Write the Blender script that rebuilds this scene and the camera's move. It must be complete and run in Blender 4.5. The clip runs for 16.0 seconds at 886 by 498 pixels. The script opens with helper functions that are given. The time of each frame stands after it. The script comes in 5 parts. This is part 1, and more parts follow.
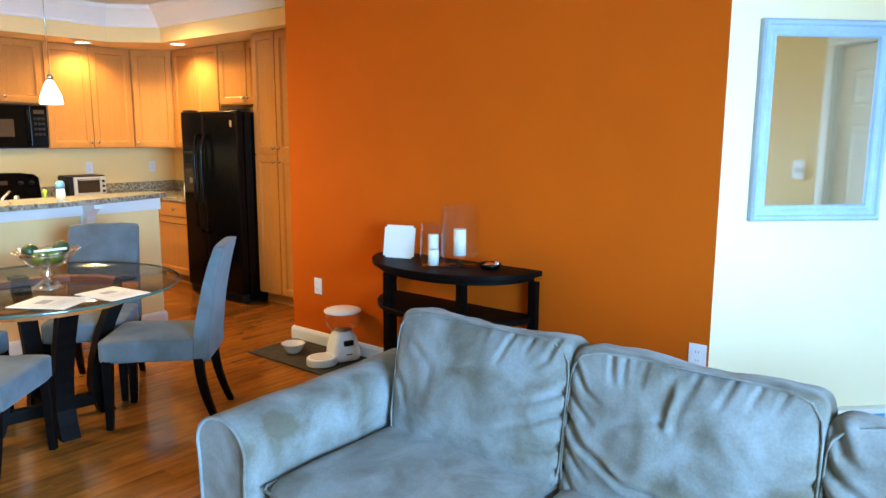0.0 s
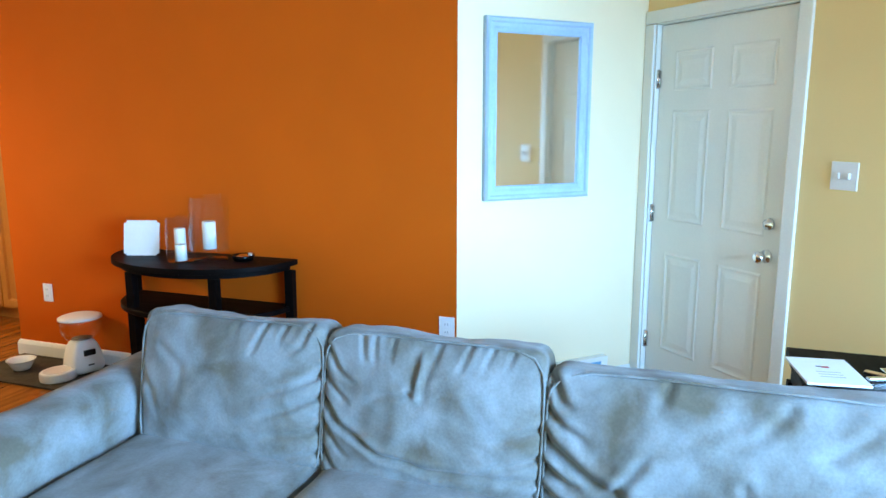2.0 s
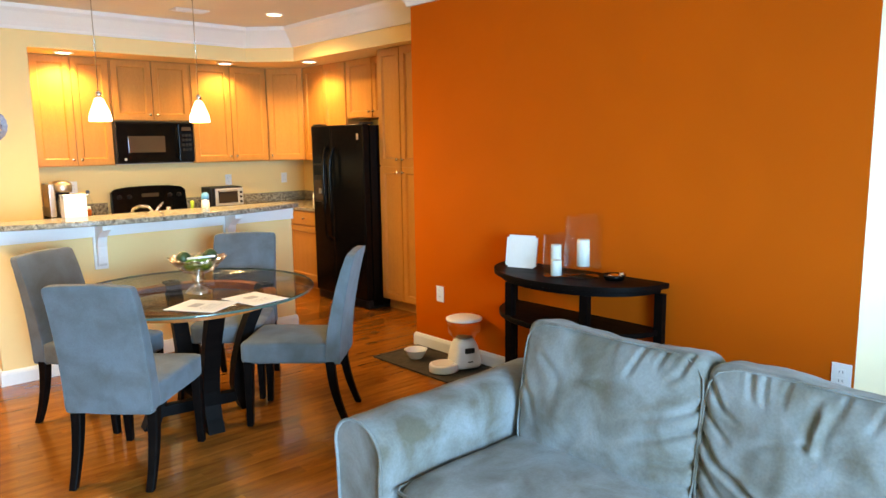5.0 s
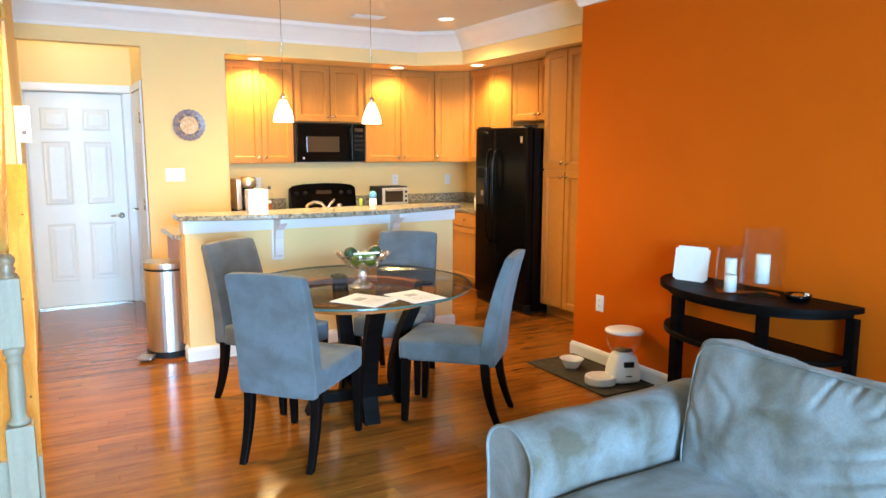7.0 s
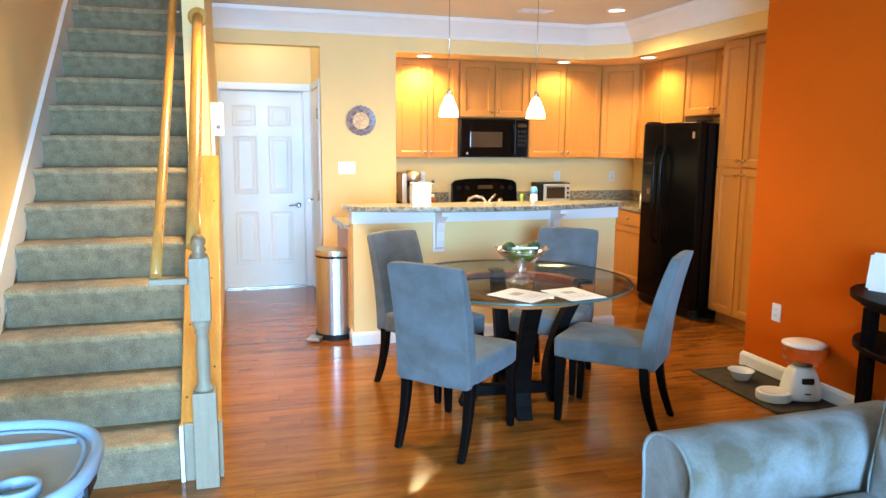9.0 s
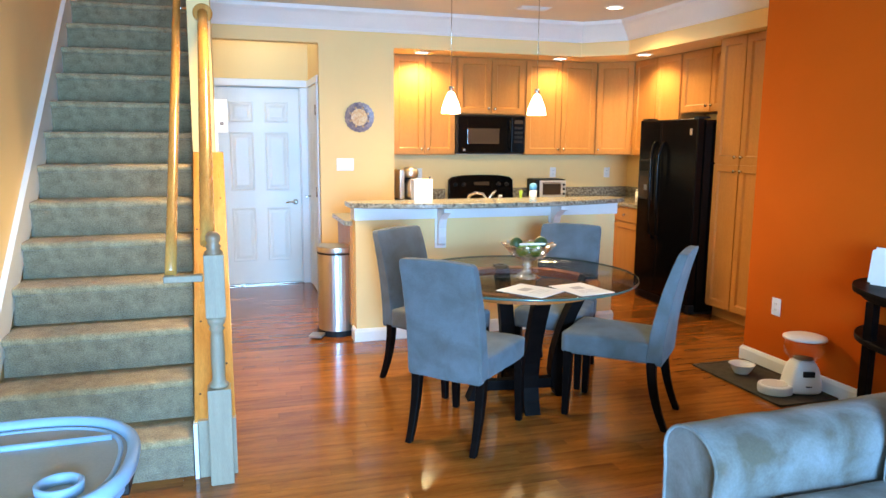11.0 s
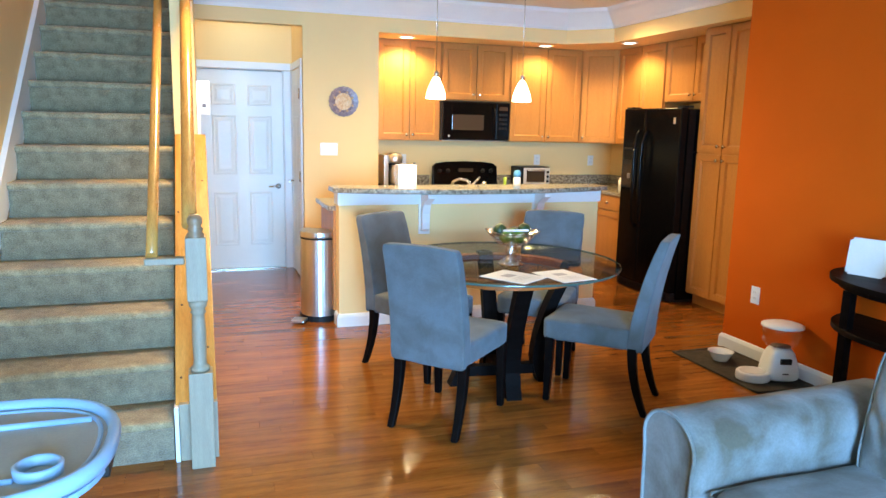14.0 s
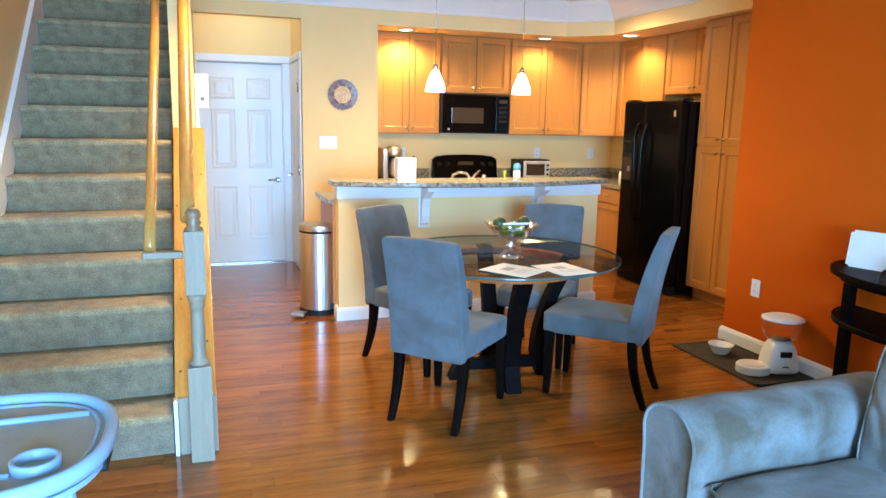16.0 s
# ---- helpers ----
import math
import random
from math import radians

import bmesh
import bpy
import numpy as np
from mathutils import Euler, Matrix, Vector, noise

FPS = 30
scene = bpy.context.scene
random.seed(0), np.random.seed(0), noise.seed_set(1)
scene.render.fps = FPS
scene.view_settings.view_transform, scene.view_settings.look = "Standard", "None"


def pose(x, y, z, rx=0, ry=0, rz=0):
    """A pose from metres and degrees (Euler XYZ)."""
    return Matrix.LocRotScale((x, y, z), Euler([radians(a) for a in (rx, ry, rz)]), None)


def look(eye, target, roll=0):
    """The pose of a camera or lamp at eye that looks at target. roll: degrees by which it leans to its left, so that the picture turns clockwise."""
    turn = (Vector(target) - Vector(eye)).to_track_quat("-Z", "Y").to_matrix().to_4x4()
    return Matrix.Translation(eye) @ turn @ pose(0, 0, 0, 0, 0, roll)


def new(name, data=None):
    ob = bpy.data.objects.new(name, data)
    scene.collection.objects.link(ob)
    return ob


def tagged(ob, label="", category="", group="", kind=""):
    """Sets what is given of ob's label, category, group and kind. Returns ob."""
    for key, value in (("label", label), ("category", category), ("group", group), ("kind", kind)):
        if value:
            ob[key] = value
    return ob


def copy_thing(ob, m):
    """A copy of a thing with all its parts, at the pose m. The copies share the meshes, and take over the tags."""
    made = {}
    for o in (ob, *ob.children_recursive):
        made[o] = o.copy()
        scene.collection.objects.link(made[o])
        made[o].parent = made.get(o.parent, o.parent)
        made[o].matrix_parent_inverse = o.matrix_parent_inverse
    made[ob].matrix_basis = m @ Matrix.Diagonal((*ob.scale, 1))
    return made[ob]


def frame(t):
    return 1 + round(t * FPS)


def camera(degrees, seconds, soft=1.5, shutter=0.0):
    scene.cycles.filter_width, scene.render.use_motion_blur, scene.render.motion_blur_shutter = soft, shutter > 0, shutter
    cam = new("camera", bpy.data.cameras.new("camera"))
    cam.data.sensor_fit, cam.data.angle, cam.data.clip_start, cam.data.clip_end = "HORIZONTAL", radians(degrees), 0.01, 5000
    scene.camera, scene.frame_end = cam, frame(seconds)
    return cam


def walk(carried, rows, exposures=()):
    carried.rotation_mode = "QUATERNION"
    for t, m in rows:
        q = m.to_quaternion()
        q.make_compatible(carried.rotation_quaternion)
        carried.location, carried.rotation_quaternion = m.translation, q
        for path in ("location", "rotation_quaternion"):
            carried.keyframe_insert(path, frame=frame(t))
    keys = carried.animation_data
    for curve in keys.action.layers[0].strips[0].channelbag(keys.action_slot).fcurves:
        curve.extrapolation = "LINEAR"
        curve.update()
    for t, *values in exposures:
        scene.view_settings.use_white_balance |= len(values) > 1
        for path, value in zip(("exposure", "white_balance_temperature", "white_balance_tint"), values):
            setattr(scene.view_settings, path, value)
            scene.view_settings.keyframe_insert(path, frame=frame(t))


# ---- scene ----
cam = camera(64.3, 16.0)
PATH = [
    (0, (0.217, 0.292, 1.523), (1.763, 1.52, 1.203), 0.2),
    (0.5, (0.234, 0.27, 1.52), (1.839, 1.418, 1.193), 0.3),
    (1, (0.249, 0.259, 1.516), (2.015, 1.145, 1.201), 0.3),
    (1.5, (0.222, 0.24, 1.527), (2.062, 0.936, 1.17), 0.3),
    (2, (0.2, 0.229, 1.529), (2.06, 0.873, 1.174), -0.0),
    (2.5, (0.194, 0.243, 1.524), (2.02, 0.968, 1.15), -0.4),
    (3, (0.184, 0.257, 1.527), (1.932, 1.162, 1.171), -0.1),
    (3.5, (0.164, 0.28, 1.541), (1.788, 1.4, 1.211), -0.5),
    (4, (0.162, 0.289, 1.545), (1.676, 1.552, 1.21), -1.2),
    (4.5, (0.158, 0.292, 1.547), (1.596, 1.648, 1.247), -0.7),
    (5, (0.148, 0.301, 1.546), (1.477, 1.765, 1.248), -0.8),
    (5.2, (0.135, 0.301, 1.548), (1.425, 1.8, 1.247), -0.9),
    (7.3, (0.17, 0.356, 1.536), (1.086, 2.11, 1.249), 0.1),
    (7.5, (0.169, 0.353, 1.534), (1.045, 2.127, 1.244), -0.0),
    (8, (0.183, 0.363, 1.526), (0.917, 2.201, 1.239), -0.1),
    (8.5, (0.185, 0.374, 1.523), (0.808, 2.253, 1.238), 0.1),
    (9, (0.18, 0.371, 1.523), (0.736, 2.269, 1.228), 0.4),
    (11.3, (0.04, 0.397, 1.523), (0.643, 2.279, 1.215), 0.6),
    (11.5, (0.036, 0.403, 1.52), (0.641, 2.283, 1.199), 0.8),
    (12, (0.041, 0.4, 1.517), (0.645, 2.279, 1.19), 0.8),
    (12.5, (0.044, 0.392, 1.521), (0.658, 2.267, 1.197), 0.3),
    (13, (0.053, 0.384, 1.518), (0.689, 2.249, 1.178), 0.8),
    (13.5, (0.053, 0.383, 1.517), (0.686, 2.249, 1.175), 0.9),
    (14, (0.051, 0.388, 1.515), (0.69, 2.252, 1.175), 1.2),
    (14.5, (0.046, 0.392, 1.512), (0.679, 2.258, 1.17), 1.1),
    (15, (0.052, 0.388, 1.515), (0.688, 2.252, 1.169), 1.0),
    (15.5, (0.049, 0.392, 1.511), (0.681, 2.256, 1.155), 1.1),
    (16, (0.058, 0.396, 1.512), (0.696, 2.258, 1.154), 1.1),
]
EXPOSURES = [(0.0, 0.17, 7300, 11), (1.0, 0.2, 7000, 12), (2.0, 0.17, 6950, 12), (2.5, 0.12, 7100, 12), (3.5, 0.04, 8250, 12), (5.0, 0.14, 9000, 13), (7.5, 0.28, 7750, 11), (9.0, 0.2, 7350, 10), (11.5, 0.06, 6750, 10), (16.0, 0.04, 6750, 10)]
walk(cam, [(t, look(eye, target, roll)) for t, eye, target, roll in PATH], EXPOSURES)

# ---------- world and light ----------
world = bpy.data.worlds.new("sky")
scene.world = world
world.use_nodes = True
wn = world.node_tree
sky = wn.nodes.new("ShaderNodeTexSky")
sky.sky_type = "NISHITA"
sky.sun_disc = False
sky.sun_elevation, sky.sun_rotation = radians(42), radians(200)
wn.links.new(sky.outputs[0], wn.nodes["Background"].inputs[0])
wn.nodes["Background"].inputs[1].default_value = 0.12


def lamp(name, kind, m, power, color, **settings):
    data = bpy.data.lights.new(name, kind)
    data.energy, data.color = power, color
    for key, value in settings.items():
        if key == "size":
            data.shape = "RECTANGLE"
            data.size, data.size_y = value
        elif key == "radius":
            data.shadow_soft_size = value
        elif key == "spread":
            data.spread = radians(value)
        elif key == "spot":
            data.spot_size, data.spot_blend = radians(value), 0.6
    ob = new(name, data)
    ob.matrix_world = m
    return ob


CEIL_Z = 2.715
WARM = (1.0, 0.75, 0.38)
# daylight through the glazed wall behind the camera
lamp("window_daylight", "AREA", look((0.2, -2.55, 1.25), (0.80, 1.6, -1.10)), 740, (0.22, 0.53, 1.0), size=(1.9, 1.9), spread=130)
# the last entry is an added, unseen lamp warming aisle floor and treads
RECESSED = [(2.013, 7.344, 2.388, 95), (3.532, 7.344, 2.388, 42), (4.151, 6.715, 2.388, 50), (3.489, 6.205, CEIL_Z, 75), (0.40, 4.60, CEIL_Z, 265)]
for x, y, z, power in RECESSED:
    lamp("downlight_lamp", "SPOT", look((x, y, z - 0.03), (x, y, 0)), power, WARM, radius=0.2 if y < 5 else 0.06, spot=108 if y < 5 else 150)
PENDANTS = [(1.705, 5.45, 1.755), (2.40, 5.45, 1.755)]
for x, y, z in PENDANTS:
    lamp("pendant_lamp_bulb", "POINT", pose(x, y, z - 0.03), 46, WARM, radius=0.03)

# added fill behind the header, unseen, to brighten the hall door
HALLFILL = (0.48, 7.52, CEIL_Z - 0.09)
lamp("hall_fill_bulb", "POINT", pose(*HALLFILL), 3.5, (0.80, 0.95, 1.0), radius=0.06)
STAIRLIGHT = (-0.55, 7.0, 5.1)
lamp("stair_lamp_bulb", "POINT", pose(*STAIRLIGHT), 36, (1.0, 0.62, 0.20), radius=0.08)

# ---------- materials ----------
def material(name, color, rough=0.6, metal=0.0, vary=0.12, scale=8.0, fine=120.0, bump=0.05, second=None, spots=0.0,
             stretch=(1, 1, 1), random_tone=0.0, island_tone=0.0, sheen=0.0, coat=0.0, spec=0.5, contrast=0.165):
    """Two scales of tone (broad wear, fine grain), roughness variation and a fine relief."""
    m = bpy.data.materials.new(name)
    m.use_nodes = True
    n, l = m.node_tree.nodes, m.node_tree.links
    p = n["Principled BSDF"]
    co = n.new("ShaderNodeTexCoord")
    mp = n.new("ShaderNodeMapping")
    mp.inputs["Scale"].default_value = stretch
    l.new(co.outputs["Object"], mp.inputs[0])
    big, small = n.new("ShaderNodeTexNoise"), n.new("ShaderNodeTexNoise")
    big.inputs["Scale"].default_value, small.inputs["Scale"].default_value = scale, fine
    big.inputs["Detail"].default_value, big.inputs["Distortion"].default_value = 4, 0.4
    l.new(mp.outputs[0], big.inputs[0])
    l.new(mp.outputs[0], small.inputs[0])
    mix = n.new("ShaderNodeMix")
    mix.data_type = "RGBA"
    other = second or [c * (1 - vary * 2.2) for c in color]
    mix.inputs[6].default_value, mix.inputs[7].default_value = (*color, 1), (*other, 1)
    ramp = n.new("ShaderNodeMapRange")
    ramp.inputs[1].default_value, ramp.inputs[2].default_value = 0.515 - contrast, 0.515 + contrast
    l.new(big.outputs[0], ramp.inputs[0])
    l.new(ramp.outputs[0], mix.inputs[0])
    grain = n.new("ShaderNodeMix")
    grain.data_type, grain.blend_type = "RGBA", "MULTIPLY"
    grain.inputs[0].default_value = 1.0
    gr = n.new("ShaderNodeMapRange")
    gr.inputs[1].default_value, gr.inputs[2].default_value = 0.3, 0.7
    gr.inputs[3].default_value, gr.inputs[4].default_value = 1 - vary - spots, 1 + vary * 0.5
    l.new(small.outputs[0], gr.inputs[0])
    l.new(mix.outputs[2], grain.inputs[6])
    l.new(gr.outputs[0], grain.inputs[7])
    last = grain.outputs[2]
    if random_tone or island_tone:
        info = n.new("ShaderNodeObjectInfo" if random_tone else "ShaderNodeNewGeometry")
        spread = random_tone or island_tone
        rr = n.new("ShaderNodeMapRange")
        rr.inputs[3].default_value, rr.inputs[4].default_value = 1 - spread, 1 + spread
        l.new(info.outputs["Random" if random_tone else "Random Per Island"], rr.inputs[0])
        tone = n.new("ShaderNodeMix")
        tone.data_type, tone.blend_type = "RGBA", "MULTIPLY"
        tone.inputs[0].default_value = 1.0
        l.new(last, tone.inputs[6])
        l.new(rr.outputs[0], tone.inputs[7])
        last = tone.outputs[2]
    l.new(last, p.inputs["Base Color"])
    rg = n.new("ShaderNodeMapRange")
    rg.inputs[3].default_value, rg.inputs[4].default_value = max(0.02, rough - 0.08), min(1, rough + 0.08)
    l.new(big.outputs[0], rg.inputs[0])
    l.new(rg.outputs[0], p.inputs["Roughness"])
    p.inputs["Metallic"].default_value = metal
    p.inputs["Sheen Weight"].default_value = sheen
    p.inputs["Specular IOR Level"].default_value = spec
    p.inputs["Coat Weight"].default_value = coat
    if bump:
        b = n.new("ShaderNodeBump")
        b.inputs["Strength"].default_value, b.inputs["Distance"].default_value = bump, 0.004
        l.new(small.outputs[0], b.inputs["Height"])
        l.new(b.outputs[0], p.inputs["Normal"])
    return m


def glass(name, color=(1, 1, 1), gloss=1.0, base=0.04):
    """Thin clear glass: light passes straight, and the surface mirrors by Fresnel."""
    m = bpy.data.materials.new(name)
    m.use_nodes = True
    n, l = m.node_tree.nodes, m.node_tree.links
    n.remove(n["Principled BSDF"])
    clear, shine, mix, fres = n.new("ShaderNodeBsdfTransparent"), n.new("ShaderNodeBsdfGlossy"), n.new("ShaderNodeMixShader"), n.new("ShaderNodeLayerWeight")
    clear.inputs[0].default_value = (*color, 1)
    shine.inputs["Color"].default_value, shine.inputs["Roughness"].default_value = (gloss, gloss, gloss, 1), 0.02
    power, scale = n.new("ShaderNodeMath"), n.new("ShaderNodeMath")
    power.operation, scale.operation = "POWER", "MULTIPLY_ADD"
    power.inputs[1].default_value, scale.inputs[1].default_value, scale.inputs[2].default_value = 4.0, 0.75, base
    fres.inputs["Blend"].default_value = 0.5
    l.new(fres.outputs["Facing"], power.inputs[0])
    l.new(power.outputs[0], scale.inputs[0])
    l.new(scale.outputs[0], mix.inputs[0])
    l.new(clear.outputs[0], mix.inputs[1])
    l.new(shine.outputs[0], mix.inputs[2])
    l.new(mix.outputs[0], n["Material Output"].inputs[0])
    return m


def glowing(name, color, strength):
    m = bpy.data.materials.new(name)
    m.use_nodes = True
    p = m.node_tree.nodes["Principled BSDF"]
    p.inputs["Base Color"].default_value = (0.8, 0.8, 0.78, 1)
    p.inputs["Emission Color"].default_value, p.inputs["Emission Strength"].default_value = (*color, 1), strength
    return m


ORANGE = material("orange wall paint", (0.60, 0.097, 0.0035), 0.75, spec=0.12, vary=0.03, scale=1.5, fine=260, bump=0.06)
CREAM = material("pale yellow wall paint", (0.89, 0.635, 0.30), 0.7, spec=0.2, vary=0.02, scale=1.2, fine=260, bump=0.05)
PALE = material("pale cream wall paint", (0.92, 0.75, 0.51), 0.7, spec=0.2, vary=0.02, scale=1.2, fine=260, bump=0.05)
CEILING = material("ceiling paint", (0.82, 0.77, 0.66), 0.8, vary=0.02, scale=1.0, fine=200, bump=0.05)
TRIM = material("white trim paint", (0.80, 0.79, 0.76), 0.35, vary=0.02, scale=3, fine=90, bump=0.02)
DOORPAINT = material("white door paint", (0.82, 0.80, 0.72), 0.35, vary=0.02, scale=2, fine=90, bump=0.03)
OAKFLOOR = material("varnished oak planks", (0.335, 0.112, 0.019), 0.15, vary=0.16, scale=2.5, fine=22, bump=0.03, second=(0.205, 0.057, 0.009),
                    stretch=(1.0, 9, 9), random_tone=0.16, coat=0.12, spec=0.4)
OAKFIELD = material("varnished oak plank field", (0.335, 0.112, 0.019), 0.15, vary=0.16, scale=2.5, fine=22, bump=0.03, second=(0.205, 0.057, 0.009),
                    stretch=(1.0, 9, 9), island_tone=0.16, coat=0.12, spec=0.4)
FLOORBASE = material("dark joint", (0.16, 0.055, 0.014), 0.6)
CARPET = material("tan-beige carpet", (0.46, 0.350, 0.190), 0.95, vary=0.22, scale=16, fine=150, bump=0.9, second=(0.31, 0.225, 0.115), spots=0.2, sheen=0.2)
PINE = material("varnished knotty pine", (0.62, 0.30, 0.07), 0.3, vary=0.14, scale=3, fine=30, bump=0.02, second=(0.50, 0.20, 0.035), stretch=(9, 1, 1.5))
RAILOAK = material("varnished oak rail", (0.60, 0.29, 0.07), 0.25, vary=0.14, scale=4, fine=40, bump=0.02, second=(0.47, 0.19, 0.04), stretch=(9, 1, 1.5), coat=0.4)
RAWOAK = material("unfinished greyish oak", (0.32, 0.26, 0.175), 0.55, vary=0.12, scale=6, fine=50, bump=0.05, second=(0.28, 0.22, 0.15), stretch=(8, 8, 1))
FINIAL = material("worn brown varnish", (0.32, 0.19, 0.105), 0.4, vary=0.15, scale=12, fine=80, bump=0.03)
KNOT = material("dark knot", (0.10, 0.04, 0.015), 0.5)
MAPLE = material("honey maple cabinet", (0.47, 0.205, 0.055), 0.35, vary=0.10, scale=3, fine=40, bump=0.02, second=(0.45, 0.190, 0.048), stretch=(7, 7, 1), spec=0.3)
MAPLEDARK = material("cabinet seam", (0.14, 0.06, 0.02), 0.6)
GRANITE = material("speckled brown granite", (0.50, 0.43, 0.31), 0.12, vary=0.3, scale=45, fine=150, bump=0.0, second=(0.13, 0.10, 0.07), spots=0.2)
BLACKGLOSS = material("black appliance enamel", (0.002, 0.002, 0.002), 0.2, vary=0.05, scale=3, fine=300, bump=0.02, spec=0.14)
BLACKMATT = material("black plastic", (0.008, 0.008, 0.008), 0.5, vary=0.05, spec=0.25)
DARKGLASS = material("dark oven glass", (0.05, 0.035, 0.025), 0.06, vary=0.02, bump=0)
ALUMINIUM = material("pale aluminium", (0.62, 0.62, 0.60), 0.4, metal=0.4, vary=0.03, bump=0)
STEEL = material("brushed stainless steel", (0.62, 0.60, 0.57), 0.36, metal=1.0, vary=0.06, scale=3, fine=80, bump=0.02, stretch=(6, 6, 0.4))
CHROME = material("polished chrome", (0.8, 0.8, 0.8), 0.08, metal=1.0, vary=0.02, bump=0)
NICKEL = material("satin nickel", (0.62, 0.60, 0.56), 0.25, metal=1.0, vary=0.03, bump=0)
SUEDE = material("grey-taupe microsuede", (0.192, 0.200, 0.200), 0.92, spec=0.1, vary=0.10, scale=6.0, fine=120, bump=0.16, second=(0.096, 0.079, 0.056), sheen=0.2, contrast=0.155)
CHAIRCLOTH = material("grey chair fabric", (0.116, 0.134, 0.150), 0.92, spec=0.2, vary=0.07, scale=8, fine=150, bump=0.2, second=(0.090, 0.094, 0.092), sheen=0.15)
ESPRESSO = material("espresso stained wood", (0.006, 0.0035, 0.003), 0.5, spec=0.06, vary=0.2, scale=4, fine=50, bump=0.02, stretch=(1, 6, 6))
CHERRY = material("reddish brown wood", (0.42, 0.105, 0.018), 0.45, spec=0.2, vary=0.15, scale=4, fine=40, bump=0.02)
MIRRORFRAME = material("pale blue-white frame paint", (0.40, 0.56, 0.74), 0.4, vary=0.05, scale=6, fine=60, bump=0.05)
WHITEPLASTIC = material("white plastic", (0.80, 0.80, 0.79), 0.35, vary=0.02, bump=0.0)
WAX = material("white candle wax", (0.82, 0.80, 0.74), 0.5, vary=0.02, bump=0.02)
PAPER = material("white paper", (0.82, 0.82, 0.80), 0.7, vary=0.02, bump=0.02)
INK = material("grey print", (0.16, 0.16, 0.18), 0.7, vary=0.02, bump=0)
PALEINK = material("pale grey print", (0.42, 0.42, 0.43), 0.7, vary=0.02, bump=0)
REDINK = material("red print", (0.5, 0.06, 0.05), 0.7, vary=0.02, bump=0)
MATFIBRE = material("brown woven mat", (0.050, 0.036, 0.020), 0.9, vary=0.2, scale=20, fine=200, bump=0.4)
CERAMIC = material("white glazed ceramic", (0.80, 0.79, 0.76), 0.15, vary=0.02, bump=0)
KIBBLE = material("brown kibble", (0.20, 0.10, 0.05), 0.8, vary=0.3, scale=60, fine=200, bump=0.6)
APPLE = material("green apple skin", (0.22, 0.36, 0.05), 0.3, vary=0.12, scale=12, fine=90, bump=0.02)
AVOCADO = material("dark green skin", (0.03, 0.06, 0.018), 0.4, vary=0.15, scale=30, fine=120, bump=0.2)
TRAYGREY = material("blue-grey tray plastic", (0.27, 0.43, 0.60), 0.4, vary=0.03, scale=4, fine=80, bump=0.02)
TRAYBED = material("taupe tray bed", (0.30, 0.32, 0.30), 0.5, vary=0.05, scale=5, fine=150, bump=0.06)
PLATEBLUE = material("purple-brown glazed mosaic", (0.13, 0.10, 0.15), 0.35, vary=0.35, scale=40, fine=120, bump=0.1, second=(0.30, 0.22, 0.22))
PLATEGOLD = material("amber glazed mosaic", (0.58, 0.30, 0.10), 0.35, vary=0.3, scale=40, fine=120, bump=0.1, second=(0.70, 0.52, 0.30))
BLUEPLASTIC = material("blue plastic", (0.10, 0.34, 0.55), 0.35, vary=0.03, bump=0)
GREENPLASTIC = material("green plastic", (0.30, 0.45, 0.04), 0.4, vary=0.03, bump=0)
CUTGLASS = glass("cut glass", (0.86, 0.88, 0.88), base=0.26)
CLEAR = glass("clear glass", (0.985, 0.992, 0.992), base=0.025)
TABLEGLASS = glass("table glass", (0.965, 0.99, 0.975), gloss=0.28)
GLASSEDGE = material("green glass edge", (0.06, 0.11, 0.09), 0.06, vary=0.03, bump=0, spec=0.9)
MIRROR = material("silvered mirror", (0.86, 0.86, 0.84), 0.02, metal=1.0, vary=0.0, bump=0)
SHADE = glowing("lit frosted glass shade", (1.0, 0.80, 0.55), 9.0)
BULBDISC = glowing("lit lamp lens", (1.0, 0.85, 0.62), 12.0)

# ---------- building helpers ----------
def box(bm, x0, x1, y0, y1, z0, z1, m=None):
    r = bmesh.ops.create_cube(bm, size=1)
    t = Matrix.Translation(((x0 + x1) / 2, (y0 + y1) / 2, (z0 + z1) / 2)) @ Matrix.Diagonal((x1 - x0, y1 - y0, z1 - z0, 1))
    bmesh.ops.transform(bm, matrix=(m @ t) if m else t, verts=r["verts"])
    return r["verts"]


def soft(bm, width, segments=2):
    bmesh.ops.bevel(bm, geom=[e for e in bm.edges if len(e.link_faces) == 2 and e.calc_face_angle(0) > 0.5], offset=width,
                    segments=segments, affect="EDGES", profile=0.6)
    return bm


def slab(x0, x1, y0, y1, z0, z1, bevel=0.0, segments=2):
    bm = bmesh.new()
    box(bm, x0, x1, y0, y1, z0, z1)
    return soft(bm, bevel, segments) if bevel else bm


def prism(bm, pts, z0, z1):
    low = [bm.verts.new((x, y, z0)) for x, y in pts]
    high = [bm.verts.new((x, y, z1)) for x, y in pts]
    bm.faces.new(low[::-1])
    bm.faces.new(high)
    for i in range(len(pts)):
        j = (i + 1) % len(pts)
        bm.faces.new((low[i], low[j], high[j], high[i]))
    bmesh.ops.recalc_face_normals(bm, faces=bm.faces)
    return bm


